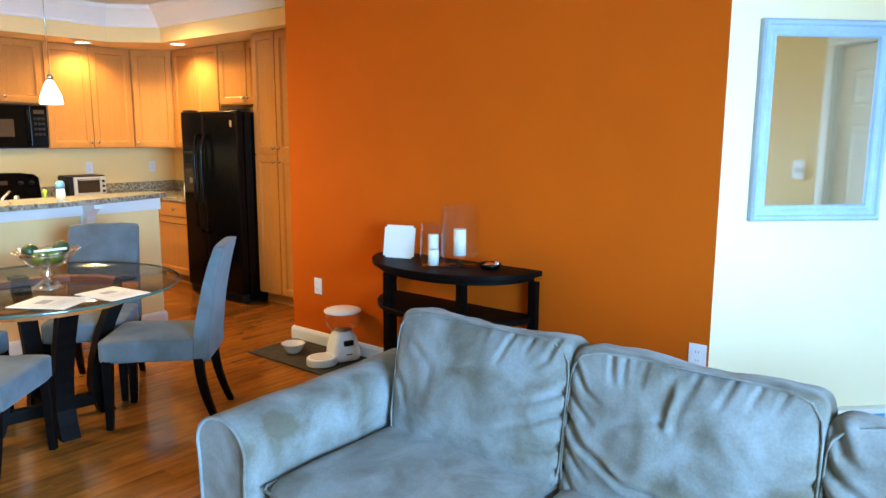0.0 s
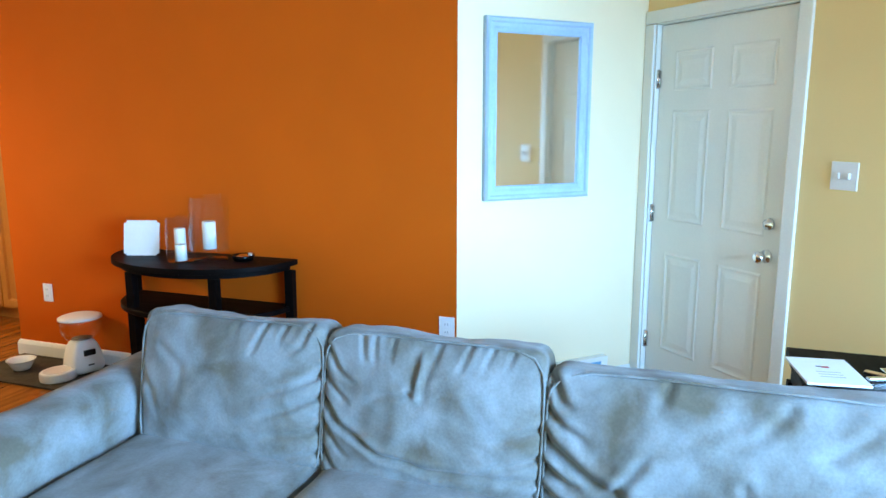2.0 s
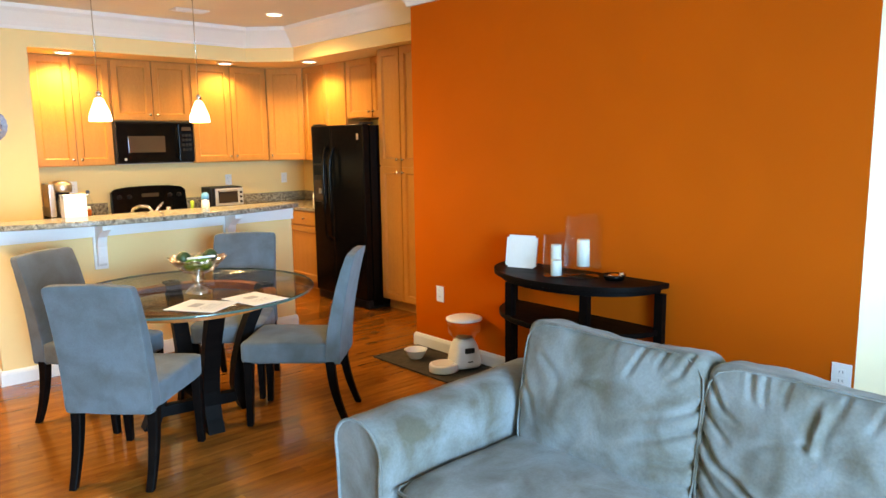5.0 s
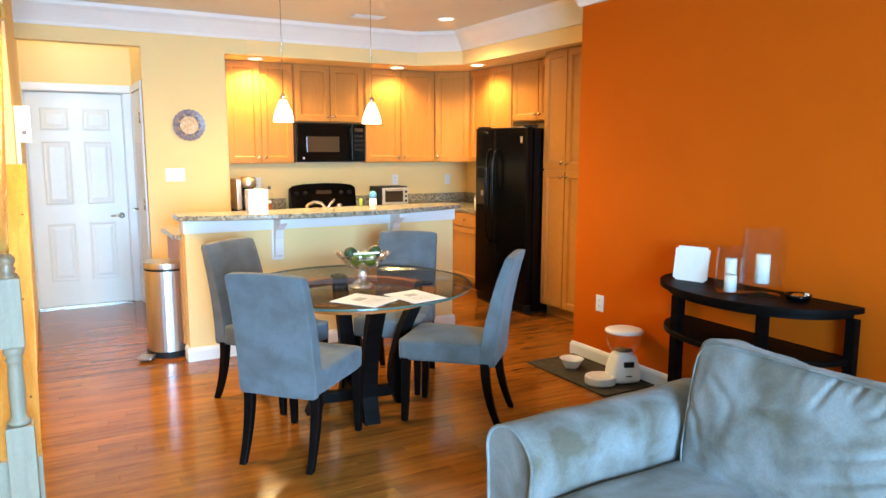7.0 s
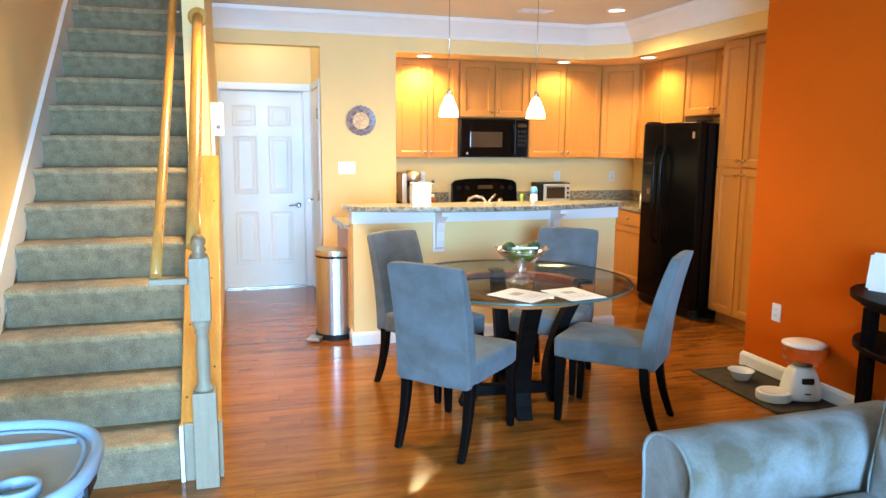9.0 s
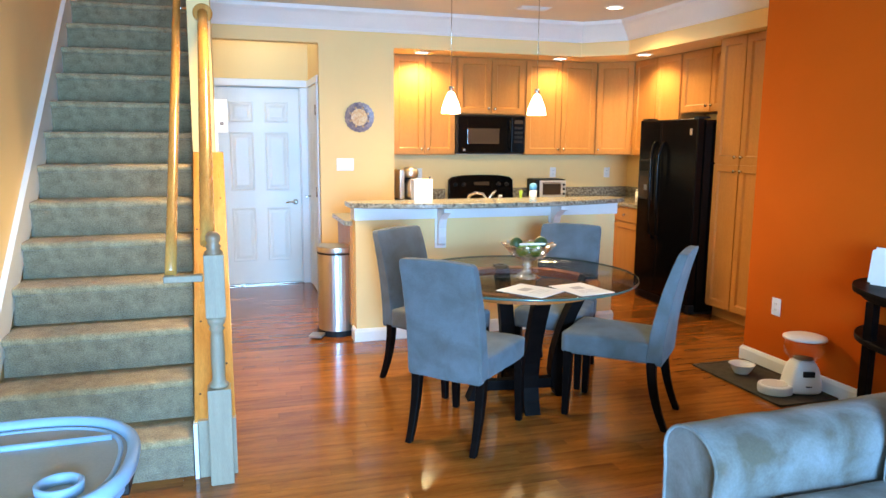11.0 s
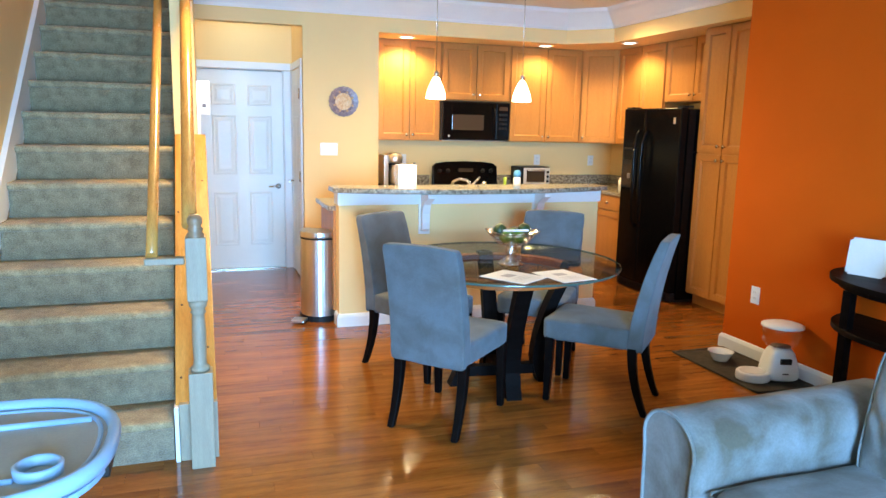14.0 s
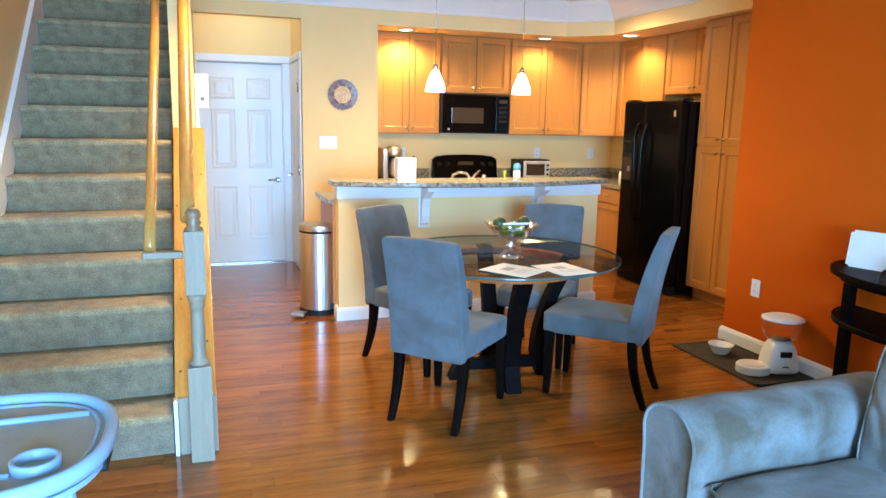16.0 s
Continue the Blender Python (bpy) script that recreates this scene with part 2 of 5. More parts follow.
def lathe(profile, n=32, bm=None, centre=(0, 0, 0)):
    """A turned body from (radius, height) pairs."""
    bm = bm or bmesh.new()
    rings = []
    for r, z in profile:
        if r < 1e-5:
            rings.append([bm.verts.new((centre[0], centre[1], centre[2] + z))])
        else:
            rings.append([bm.verts.new((centre[0] + r * math.cos(2 * math.pi * i / n), centre[1] + r * math.sin(2 * math.pi * i / n), centre[2] + z)) for i in range(n)])
    for a, b in zip(rings, rings[1:]):
        for i in range(n):
            j = (i + 1) % n
            q = [a[i % len(a)], a[j % len(a)], b[j % len(b)], b[i % len(b)]]
            q = list(dict.fromkeys(q))
            if len(q) > 2:
                bm.faces.new(q)
    bmesh.ops.recalc_face_normals(bm, faces=bm.faces)
    for f in bm.faces:
        f.smooth = True
    return bm


def tube(path, radius, n=10, bm=None, closed=False, flat=1.0):
    """A round bar along a path of points."""
    bm = bm or bmesh.new()
    path = [Vector(p) for p in path]
    rings = []
    for i, p in enumerate(path):
        a = path[i - 1] if i or closed else p
        b = path[(i + 1) % len(path)] if i < len(path) - 1 or closed else p
        d = (b - a).normalized()
        side = d.cross(Vector((0, 0, 1)))
        side = side.normalized() if side.length > 0.05 else Vector((1, 0, 0))
        up = side.cross(d).normalized()
        r = radius(i / max(1, len(path) - 1)) if callable(radius) else radius
        rings.append([bm.verts.new(p + side * r * math.cos(2 * math.pi * k / n) + up * r * flat * math.sin(2 * math.pi * k / n)) for k in range(n)])
    pairs = list(zip(rings, rings[1:])) + ([(rings[-1], rings[0])] if closed else [])
    for a, b in pairs:
        for k in range(n):
            bm.faces.new((a[k], a[(k + 1) % n], b[(k + 1) % n], b[k]))
    if not closed:
        bm.faces.new(rings[0][::-1])
        bm.faces.new(rings[-1])
    bmesh.ops.recalc_face_normals(bm, faces=bm.faces)
    for f in bm.faces:
        f.smooth = len(f.verts) == 4
    return bm


def mesh_of(name, bm, mat):
    me = bpy.data.meshes.new(name)
    bm.to_mesh(me)
    bm.free()
    me.materials.append(mat)
    return me


def part(name, bm, mat, parent, label="", smooth=False):
    me = mesh_of(name, bm, mat)
    if smooth:
        me.polygons.foreach_set("use_smooth", [True] * len(me.polygons))
    ob = new(name, me)
    ob.parent = parent
    return tagged(ob, label)


def structure(name, bm, mat, label, category):
    ob = new(name, mesh_of(name, bm, mat))
    return tagged(ob, label, category, kind="structure")


def thing(name, m, label, category, group=""):
    ob = new(name)
    ob.empty_display_size = 0.05
    ob.matrix_world = m
    return tagged(ob, label, category, group)


def single(name, bm, mat, m, label, category, group="", smooth=False):
    me = mesh_of(name, bm, mat)
    if smooth:
        me.polygons.foreach_set("use_smooth", [True] * len(me.polygons))
    ob = new(name, me)
    ob.matrix_world = m
    return tagged(ob, label, category, group)


# ---------- structure ----------
CEIL, SOFFIT = CEIL_Z, 2.388
WALLX = 3.565          # orange wall
EDGE = Vector((WALLX, 1.32))
CORNER = Vector((4.40, 0.485))
ENTRY = pose(CORNER.x, CORNER.y, 0, 0, 0, -135)   # local x along the entry wall, local y out of the house

bm = slab(-1.12, 4.9, -2.7, 8.1, -0.12, -0.012)
floor = structure("floor", bm, FLOORBASE, "glossy honey-brown oak plank floor", "floor")

bm = slab(WALLX, WALLX + 0.13, 1.32, 4.38, 0, CEIL)
wall_orange = structure("wall_east", bm, ORANGE, "smooth burnt-orange painted accent wall", "wall")

bm = bmesh.new()
out = Vector((0.0707, 0.0707))
BEND = EDGE.lerp(CORNER, 0.785)
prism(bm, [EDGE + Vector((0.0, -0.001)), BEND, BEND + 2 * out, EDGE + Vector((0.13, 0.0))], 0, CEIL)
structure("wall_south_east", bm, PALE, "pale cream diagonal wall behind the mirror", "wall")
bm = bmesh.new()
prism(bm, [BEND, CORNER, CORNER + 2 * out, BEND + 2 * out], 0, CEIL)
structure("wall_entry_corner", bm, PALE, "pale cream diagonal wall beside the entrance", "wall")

bm = bmesh.new()
box(bm, -0.1, 0.06, 0, 0.12, 0, CEIL, ENTRY)
box(bm, 0.06, 0.97, 0, 0.12, 2.06, CEIL, ENTRY)
box(bm, 0.97, 4.5, 0, 0.12, 0, CEIL, ENTRY)
structure("wall_entry", bm, CREAM, "yellow painted entrance wall", "wall")

structure("wall_kitchen_east", slab(4.747, 4.867, 4.38, 8.007, 0, CEIL), CREAM, "pale yellow kitchen side wall", "wall")
structure("wall_kitchen_end", slab(WALLX + 0.13, 4.867, 4.25, 4.379, 0, CEIL), CREAM, "yellow wall behind the pantry", "wall")
structure("wall_kitchen_north", slab(1.677, 4.747, 7.887, 8.007, 0, CEIL), CREAM, "pale yellow kitchen back wall", "wall")
structure("wall_closet", slab(0.961, 1.677, 7.127, 7.95, 0, CEIL), CREAM, "pale yellow wall between hall and kitchen", "wall")
structure("wall_hall_header", slab(0.03, 0.961, 7.127, 7.247, 2.405, CEIL), CREAM, "yellow header above the hall opening", "wall")
bm = bmesh.new()
box(bm, -0.1, 0.03, 7.95, 8.05, 0, CEIL)
box(bm, 0.03, 0.875, 7.95, 8.05, 2.05, CEIL)
box(bm, 0.875, 1.677, 7.95, 8.05, 0, CEIL)
structure("wall_hall_north", bm, CREAM, "pale yellow hall end wall", "wall")
structure("wall_stair_east", slab(-0.10, 0.03, 5.03, 7.95, 0, 5.2), CREAM, "cream stair side wall", "wall")
structure("wall_west", slab(-1.12, -0.975, -2.7, 8.1, 0, 5.2), CREAM, "warm yellow wall beside the stairs", "wall")
structure("wall_stair_north", slab(-1.0, -0.1, 7.95, 8.1, 0, 5.2), CREAM, "cream wall at the stair head", "wall")
structure("wall_stair_south", slab(-1.0, -0.1, 3.7, 3.8, CEIL + 0.08, 5.2), CREAM, "cream stairwell wall", "wall")
structure("ceiling_stairwell", slab(-1.12, 0.03, 3.7, 8.1, 5.2, 5.28), CEILING, "white stairwell ceiling", "ceiling")
bm = bmesh.new()
box(bm, -0.1, 4.9, -2.7, 8.1, CEIL, CEIL + 0.08)
box(bm, -1.0, -0.1, -2.7, 3.8, CEIL, CEIL + 0.08)
structure("ceiling", bm, CEILING, "plain off-white painted ceiling", "ceiling")
bm = bmesh.new()
prism(bm, [(1.677, 7.127), (3.662, 7.127), (4.01, 6.779), (4.01, 4.381), (4.746, 4.381), (4.746, 7.886), (1.678, 7.886)], SOFFIT, CEIL - 0.001)
structure("soffit", bm, CREAM, "pale yellow dropped soffit over the kitchen cabinets", "soffit")

# glazed wall behind the camera
bm = bmesh.new()
box(bm, -1.0, -0.80, -2.7, -2.6, 0, CEIL)
box(bm, -0.80, 1.25, -2.7, -2.6, 2.2, CEIL)
box(bm, 1.25, 1.5, -2.7, -2.6, 0, CEIL)
structure("wall_south", bm, CREAM, "yellow wall with a glazed opening", "wall")
win = tagged(new("window_1"), "white framed glazed patio opening", "window", kind="structure")
bm = bmesh.new()
for x in (-0.80, 0.195, 1.19):
    box(bm, x, x + 0.06, -2.68, -2.62, 0.0, 2.2)
for z in (0.0, 2.12):
    box(bm, -0.74, 0.195, -2.67, -2.63, z, z + 0.08)
    box(bm, 0.255, 1.19, -2.67, -2.63, z, z + 0.08)
part("window_frame", bm, TRIM, win)

# baseboards and crown
def run(path, profile, closed=False):
    """A moulding: profile of (out, height) swept along a plan path, out to the left of its way."""
    bm = bmesh.new()
    pts = [Vector(p) for p in path]
    rows = []
    for i, p in enumerate(pts):
        a = (p - pts[i - 1]).normalized() if i else None
        b = (pts[i + 1] - p).normalized() if i < len(pts) - 1 else None
        a, b = a or b, b or a
        na, nb = Vector((-a.y, a.x)), Vector((-b.y, b.x))
        mid = (na + nb).normalized()
        k = 1 / max(0.3, mid.dot(na))
        rows.append([bm.verts.new((p.x + mid.x * k * o, p.y + mid.y * k * o, z)) for o, z in profile])
    for r, s in zip(rows, rows[1:]):
        for j in range(len(profile)):
            q = (j + 1) % len(profile)
            bm.faces.new((r[j], r[q], s[q], s[j]))
    bm.faces.new(rows[0])
    bm.faces.new(rows[-1])
    bmesh.ops.recalc_face_normals(bm, faces=bm.faces)
    return bm


BASE = [(0.0, 0.0), (0.018, 0.0), (0.018, 0.075), (0.012, 0.092), (0.006, 0.10), (0.0, 0.10)]
CROWN = [(0.0, CEIL - 0.19), (0.02, CEIL - 0.19), (0.028, CEIL - 0.165), (0.05, CEIL - 0.13), (0.10, CEIL - 0.06), (0.125, CEIL - 0.035), (0.135, CEIL - 0.002), (0.0, CEIL - 0.002)]
structure("baseboard_east", run([EDGE, (WALLX, 4.38), (WALLX + 0.13, 4.38)], BASE), TRIM, "white baseboard along the orange wall", "baseboard")
structure("baseboard_diagonal", run([CORNER, EDGE], BASE), TRIM, "white baseboard on the diagonal wall", "baseboard")
structure("baseboard_closet", run([(1.677, 7.127), (0.961, 7.127)], BASE), TRIM, "white baseboard by the hall", "baseboard")
structure("crown_moulding", run([EDGE, (WALLX, 4.38), (4.01, 4.382), (4.01, 6.779), (3.662, 7.127), (0.03, 7.127)], CROWN), TRIM,
          "wide white crown moulding", "moulding")


def panel_door(parent, w, h, thick, mat, frontsign=-1):
    """A six-panel leaf from x 0 to w, its seen face on the -y side."""
    bm = bmesh.new()
    box(bm, 0, w, 0, thick, 0, h)
    soft(bm, 0.003, 1)
    leaf = part("leaf", bm, mat, parent)
    cw = (w - 3 * 0.115) / 2
    for x0 in (0.115, 0.115 * 2 + cw):
        for z0, z1 in ((0.24, 0.80), (0.98, 1.58), (1.68, 1.89)):
            z0, z1 = z0 * h / 2.03, z1 * h / 2.03
            bm = bmesh.new()
            # raised rim, sunk bed and proud field
            rim = [(0.0, 0.0), (0.010, -0.0035), (0.022, -0.0005), (0.032, -0.0005), (0.058, -0.0045)]
            rings = []
            for d, o in rim:
                rings.append([bm.verts.new(v) for v in ((x0 + d, o - 0.0005, z0 + d), (x0 + cw - d, o - 0.0005, z0 + d), (x0 + cw - d, o - 0.0005, z1 - d), (x0 + d, o - 0.0005, z1 - d))])
            for a, b in zip(rings, rings[1:]):
                for k in range(4):
                    bm.faces.new((a[k], a[(k + 1) % 4], b[(k + 1) % 4], b[k]))
            bm.faces.new(rings[-1])
            bmesh.ops.recalc_face_normals(bm, faces=bm.faces)
            part("panel", bm, mat, leaf)
    return leaf


def casing(parent, w, h, face, mat, width=0.07):
    """Moulded casing round an opening from x 0 to w on the -y side."""
    for name, x0, x1, z0, z1 in (("casing_side", -width, -0.004, 0, h + 0.0), ("casing_side", w + 0.004, w + width, 0, h), ("casing_head", -width, w + width, h + 0.004, h + width)):
        bm = slab(x0, x1, face - 0.018, face, z0, z1, 0.005)
        part(name, bm, mat, parent)
    for name, x0, x1, z0, z1 in (("jamb", -0.004, 0.004, 0, h), ("jamb", w - 0.004, w + 0.004, 0, h), ("jamb_head", 0.004, w - 0.004, h - 0.004, h + 0.004)):
        part(name, slab(x0, x1, face, face + 0.1, z0, z1), mat, parent)


def hinge(parent, x, y, z):
    bm = lathe([(0, -0.05), (0.008, -0.05), (0.008, 0.05), (0, 0.05)], 10, centre=(x, y, z))
    box(bm, x - 0.018, x + 0.018, y + 0.004, y + 0.008, z - 0.045, z + 0.045)
    part("hinge", bm, NICKEL, parent, "satin nickel hinge")


# front door in the diagonal entrance wall
door = tagged(new("door_1"), "closed white six-panel front door", "door", kind="structure")
door.matrix_world = ENTRY @ pose(0.075, 0, 0) 
casing(door, 0.885, 2.05, 0.0, DOORPAINT, 0.072)
holder = panel_door(door, 0.875, 2.035, 0.04, DOORPAINT)
holder.location = (0.005, 0.03, 0.008)
for z in (0.28, 1.02, 1.76):
    hinge(door, 0.006, 0.018, z)
bm = lathe([(0, 0), (0.032, 0), (0.032, 0.008), (0.014, 0.012), (0.012, 0.035), (0.027, 0.045), (0.03, 0.06), (0.02, 0.072), (0, 0.074)], 24)
bmesh.ops.rotate(bm, matrix=Matrix.Rotation(radians(90), 3, "X"), verts=bm.verts)
bmesh.ops.translate(bm, vec=(0.79, 0.028, 0.90), verts=bm.verts)
part("door_knob", bm, CHROME, door, "polished round knob")
bm = lathe([(0, 0), (0.03, 0), (0.028, 0.014), (0.014, 0.018), (0.012, 0.03), (0, 0.031)], 24)
bmesh.ops.rotate(bm, matrix=Matrix.Rotation(radians(90), 3, "X"), verts=bm.verts)
bmesh.ops.translate(bm, vec=(0.792, 0.028, 1.055), verts=bm.verts)
part("deadbolt", bm, CHROME, door, "polished deadbolt")

# hall door, seen at the end
door = tagged(new("door_2"), "closed white six-panel hall door", "door", kind="structure")
door.matrix_world = pose(0.04, 7.95, 0)
casing(door, 0.83, 2.05, 0.0, TRIM, 0.075)
holder = panel_door(door, 0.82, 2.03, 0.04, DOORPAINT)
holder.location = (0.005, 0.03, 0.012)
bm = lathe([(0, 0), (0.028, 0), (0.028, 0.008), (0.01, 0.012), (0.01, 0.05), (0, 0.05)], 20)
bmesh.ops.rotate(bm, matrix=Matrix.Rotation(radians(90), 3, "X"), verts=bm.verts)
bmesh.ops.translate(bm, vec=(0.765, 0.03, 0.87), verts=bm.verts)
tube([(0.765, -0.012, 0.87), (0.725, -0.016, 0.872), (0.665, -0.014, 0.868)], 0.009, 8, bm)
part("lever_handle", bm, NICKEL, door, "satin nickel lever")
part("threshold", slab(0.0, 0.83, -0.02, 0.06, 0, 0.012, 0.003), NICKEL, door)

# closet door on the hall side of the block
door = tagged(new("door_3"), "closed white closet door seen edge-on", "door", kind="structure")
door.matrix_world = pose(0.960, 7.86, 0, 0, 0, -90)
for name, x0, x1, z0, z1 in (("casing_side", -0.07, -0.004, 0, 2.05), ("casing_side", 0.614, 0.68, 0, 2.05), ("casing_head", -0.07, 0.68, 2.054, 2.12)):
    part(name, slab(x0, x1, -0.018, -0.001, z0, z1, 0.004), TRIM, door)
holder = panel_door(door, 0.60, 2.03, 0.012, DOORPAINT)
holder.location = (0.005, -0.013, 0.012)
for z in (0.28, 1.02, 1.80):
    hinge(door, 0.605, -0.02, z)
part("lever_handle", tube([(0.06, -0.01, 0.94), (0.06, -0.06, 0.94), (0.14, -0.065, 0.94)], 0.008, 8), NICKEL, door)

# ---------- staircase ----------
RISE, RUN, STAIR_Y = 0.195, 0.235, 3.67
SX0, SX1 = -0.975, -0.10
stairs = thing("staircase", pose(0, 0, 0), "carpeted straight staircase with pine side trim", "staircase")
def tread_mesh():
    """One carpeted step: riser and tread wrapped round a rounded nosing."""
    bm = bmesh.new()
    prof = [(0.0, -0.02), (0.0, 0.15)]
    for k in range(7):
        a = math.pi * k / 6
        prof.append((-0.006 - 0.022 * math.sin(a), 0.173 - 0.022 * math.cos(a)))
    prof += [(0.06, 0.1955), (0.16, 0.1945), (RUN + 0.01, 0.195), (RUN + 0.01, -0.02)]
    nx = 30
    rows = []
    for i in range(nx + 1):
        x = SX0 + 0.012 + (SX1 - SX0 - 0.024) * i / nx
        row = []
        for j, (y, z) in enumerate(prof):
            w = 0.004 * noise.noise((x * 7, y * 9, z * 9)) if 0 < j < len(prof) - 2 else 0
            row.append(bm.verts.new((x, y + w, z + w * 0.6)))
        rows.append(row)
    for a, b in zip(rows, rows[1:]):
        for j in range(len(prof)):
            q = (j + 1) % len(prof)
            bm.faces.new((a[j], a[q], b[q], b[j]))
    bm.faces.new(rows[0])
    bm.faces.new(rows[-1])
    bmesh.ops.recalc_face_normals(bm, faces=bm.faces)
    me = mesh_of("step", bm, CARPET)
    me.polygons.foreach_set("use_smooth", [True] * len(me.polygons))
    return me


STEP = tread_mesh()
for k in range(16):
    ob = new("step", STEP)
    ob.parent = stairs
    ob.location = (0, STAIR_Y - 0.055 + RUN * k, RISE * k)
def sloped(x0, x1, y0, y1, lift0, lift1, cut=True):
    """A board along the pitch of the stairs, between two heights above the line of the nosings."""
    s = RISE / RUN
    bm = bmesh.new()
    def z(y, l):
        return RISE + s * (y - STAIR_Y + 0.03) + l
    c = [(y0, max(0, z(y0, lift0))), (y1, z(y1, lift0)), (y1, z(y1, lift1)), (y0, z(y0, lift1))]
    lo = [bm.verts.new((x0, y, zz)) for y, zz in c]
    hi = [bm.verts.new((x1, y, zz)) for y, zz in c]
    bm.faces.new(lo)
    bm.faces.new(hi[::-1])
    for i in range(4):
        j = (i + 1) % 4
        bm.faces.new((lo[i], lo[j], hi[j], hi[i]))
    bmesh.ops.recalc_face_normals(bm, faces=bm.faces)
    return bm


part("skirt_board", soft(sloped(SX0 + 0.001, SX0 + 0.02, 3.45, 7.6, -0.28, 0.17), 0.004, 1), TRIM, stairs, "white painted skirt board")
part("skirt_cap", sloped(SX0 + 0.001, SX0 + 0.03, 3.45, 7.6, 0.171, 0.186), TRIM, stairs)
# closed curb with its pine cap
bm = sloped(-0.095, 0.025, 3.64, 5.03, -0.75, 0.065)
for v in bm.verts:
    v.co.z = max(v.co.z, 0.0)
part("curb", bm, CREAM, stairs, "cream plastered curb")
part("pine_cap", soft(sloped(-0.10, 0.078, 3.60, 5.027, 0.068, 0.098), 0.004, 1), PINE, stairs, "varnished knotty pine cap")
part("curb_end", slab(-0.085, 0.08, 3.582, 3.638, 0, 0.27, 0.004), RAWOAK, stairs, "bare grey wood end block")
part("white_edge", slab(-0.105, -0.087, 3.575, 3.635, 0, 0.26, 0.002), TRIM, stairs)
for x, y in ((-0.075, 3.71), (0.048, 3.83), (-0.068, 4.03), (0.035, 4.26), (-0.082, 4.52), (0.05, 4.71)):
    bm = lathe([(0, 0.0015), (0.0055, 0.001), (0.0065, -0.004)], 10)
    ob = part("knot", bm, KNOT, stairs)
    ob.location = (x, y, RISE + RISE / RUN * (y - STAIR_Y + 0.03) + 0.0995)
    ob.rotation_euler = (math.atan(RISE / RUN), 0, 0)

newel = thing("newel_post", pose(0.013, 3.535, 0), "turned unfinished oak newel post at the stair foot", "post")
part("base_block", slab(-0.05, 0.05, -0.05, 0.045, 0, 0.44, 0.004), RAWOAK, newel)
part("turned_shaft", lathe([(0.03, 0.44), (0.040, 0.443), (0.042, 0.456), (0.031, 0.466), (0.027, 0.485), (0.029, 0.54), (0.030, 0.60), (0.027, 0.67), (0.025, 0.695), (0.034, 0.704), (0.027, 0.716), (0.036, 0.73), (0.040, 0.75), (0.03, 0.76)], 24), RAWOAK, newel)
part("top_block", slab(-0.042, 0.042, -0.042, 0.042, 0.76, 1.035, 0.004), RAWOAK, newel)
part("finial", lathe([(0.036, 1.035), (0.038, 1.045), (0.026, 1.055), (0.033, 1.068), (0.024, 1.08), (0.031, 1.095), (0.031, 1.112), (0.02, 1.128), (0, 1.134)], 24), FINIAL, newel, "worn brown turned finial")

s = RISE / RUN
rail = thing("stair_handrail", pose(-0.01, 3.55, 1.05), "varnished oak handrail ending in a wall rosette", "handrail")
part("rail", tube([(0, 0.03 + i * 0.103, s * (0.03 + i * 0.103)) for i in range(15)], 0.031, 14, flat=0.9), RAILOAK, rail)
bm = lathe([(0, 0), (0.058, 0), (0.056, 0.012), (0.045, 0.02), (0, 0.02)], 28)
bmesh.ops.rotate(bm, matrix=Matrix.Rotation(radians(90), 3, "X"), verts=bm.verts)
bmesh.ops.translate(bm, vec=(0, 1.479, s * 1.47), verts=bm.verts)
part("rosette", bm, RAILOAK, rail)
rail = thing("wall_handrail", pose(-0.165, 3.56, 0.95), "slim varnished wooden wall handrail returning to the newel", "handrail")
part("rail", tube([(0, i * 0.2, s * i * 0.2) for i in range(19)], 0.024, 12), RAILOAK, rail)
part("return", soft(slab(-0.03, 0.13, -0.03, 0.02, -0.035, -0.005), 0.004, 1), RAWOAK, rail, "bare grey wood return")
for y in (1.75, 3.0):
    part("bracket", tube([(0, y, s * y - 0.02), (0.01, y, s * y - 0.06), (0.062, y, s * y - 0.07)], 0.007, 8), NICKEL, rail)

# ---------- kitchen ----------
def knob(parent, x, y, z, axis):
    """A small round cabinet knob; axis: degrees about z from facing -y."""
    bm = lathe([(0, 0), (0.006, 0), (0.006, 0.012), (0.014, 0.018), (0.015, 0.024), (0.008, 0.029), (0, 0.03)], 14)
    bmesh.ops.rotate(bm, matrix=Matrix.Rotation(radians(90), 3, "X"), verts=bm.verts)
    ob = part("knob", bm, NICKEL, parent, "satin nickel knob")
    ob.location = (x, y, z)


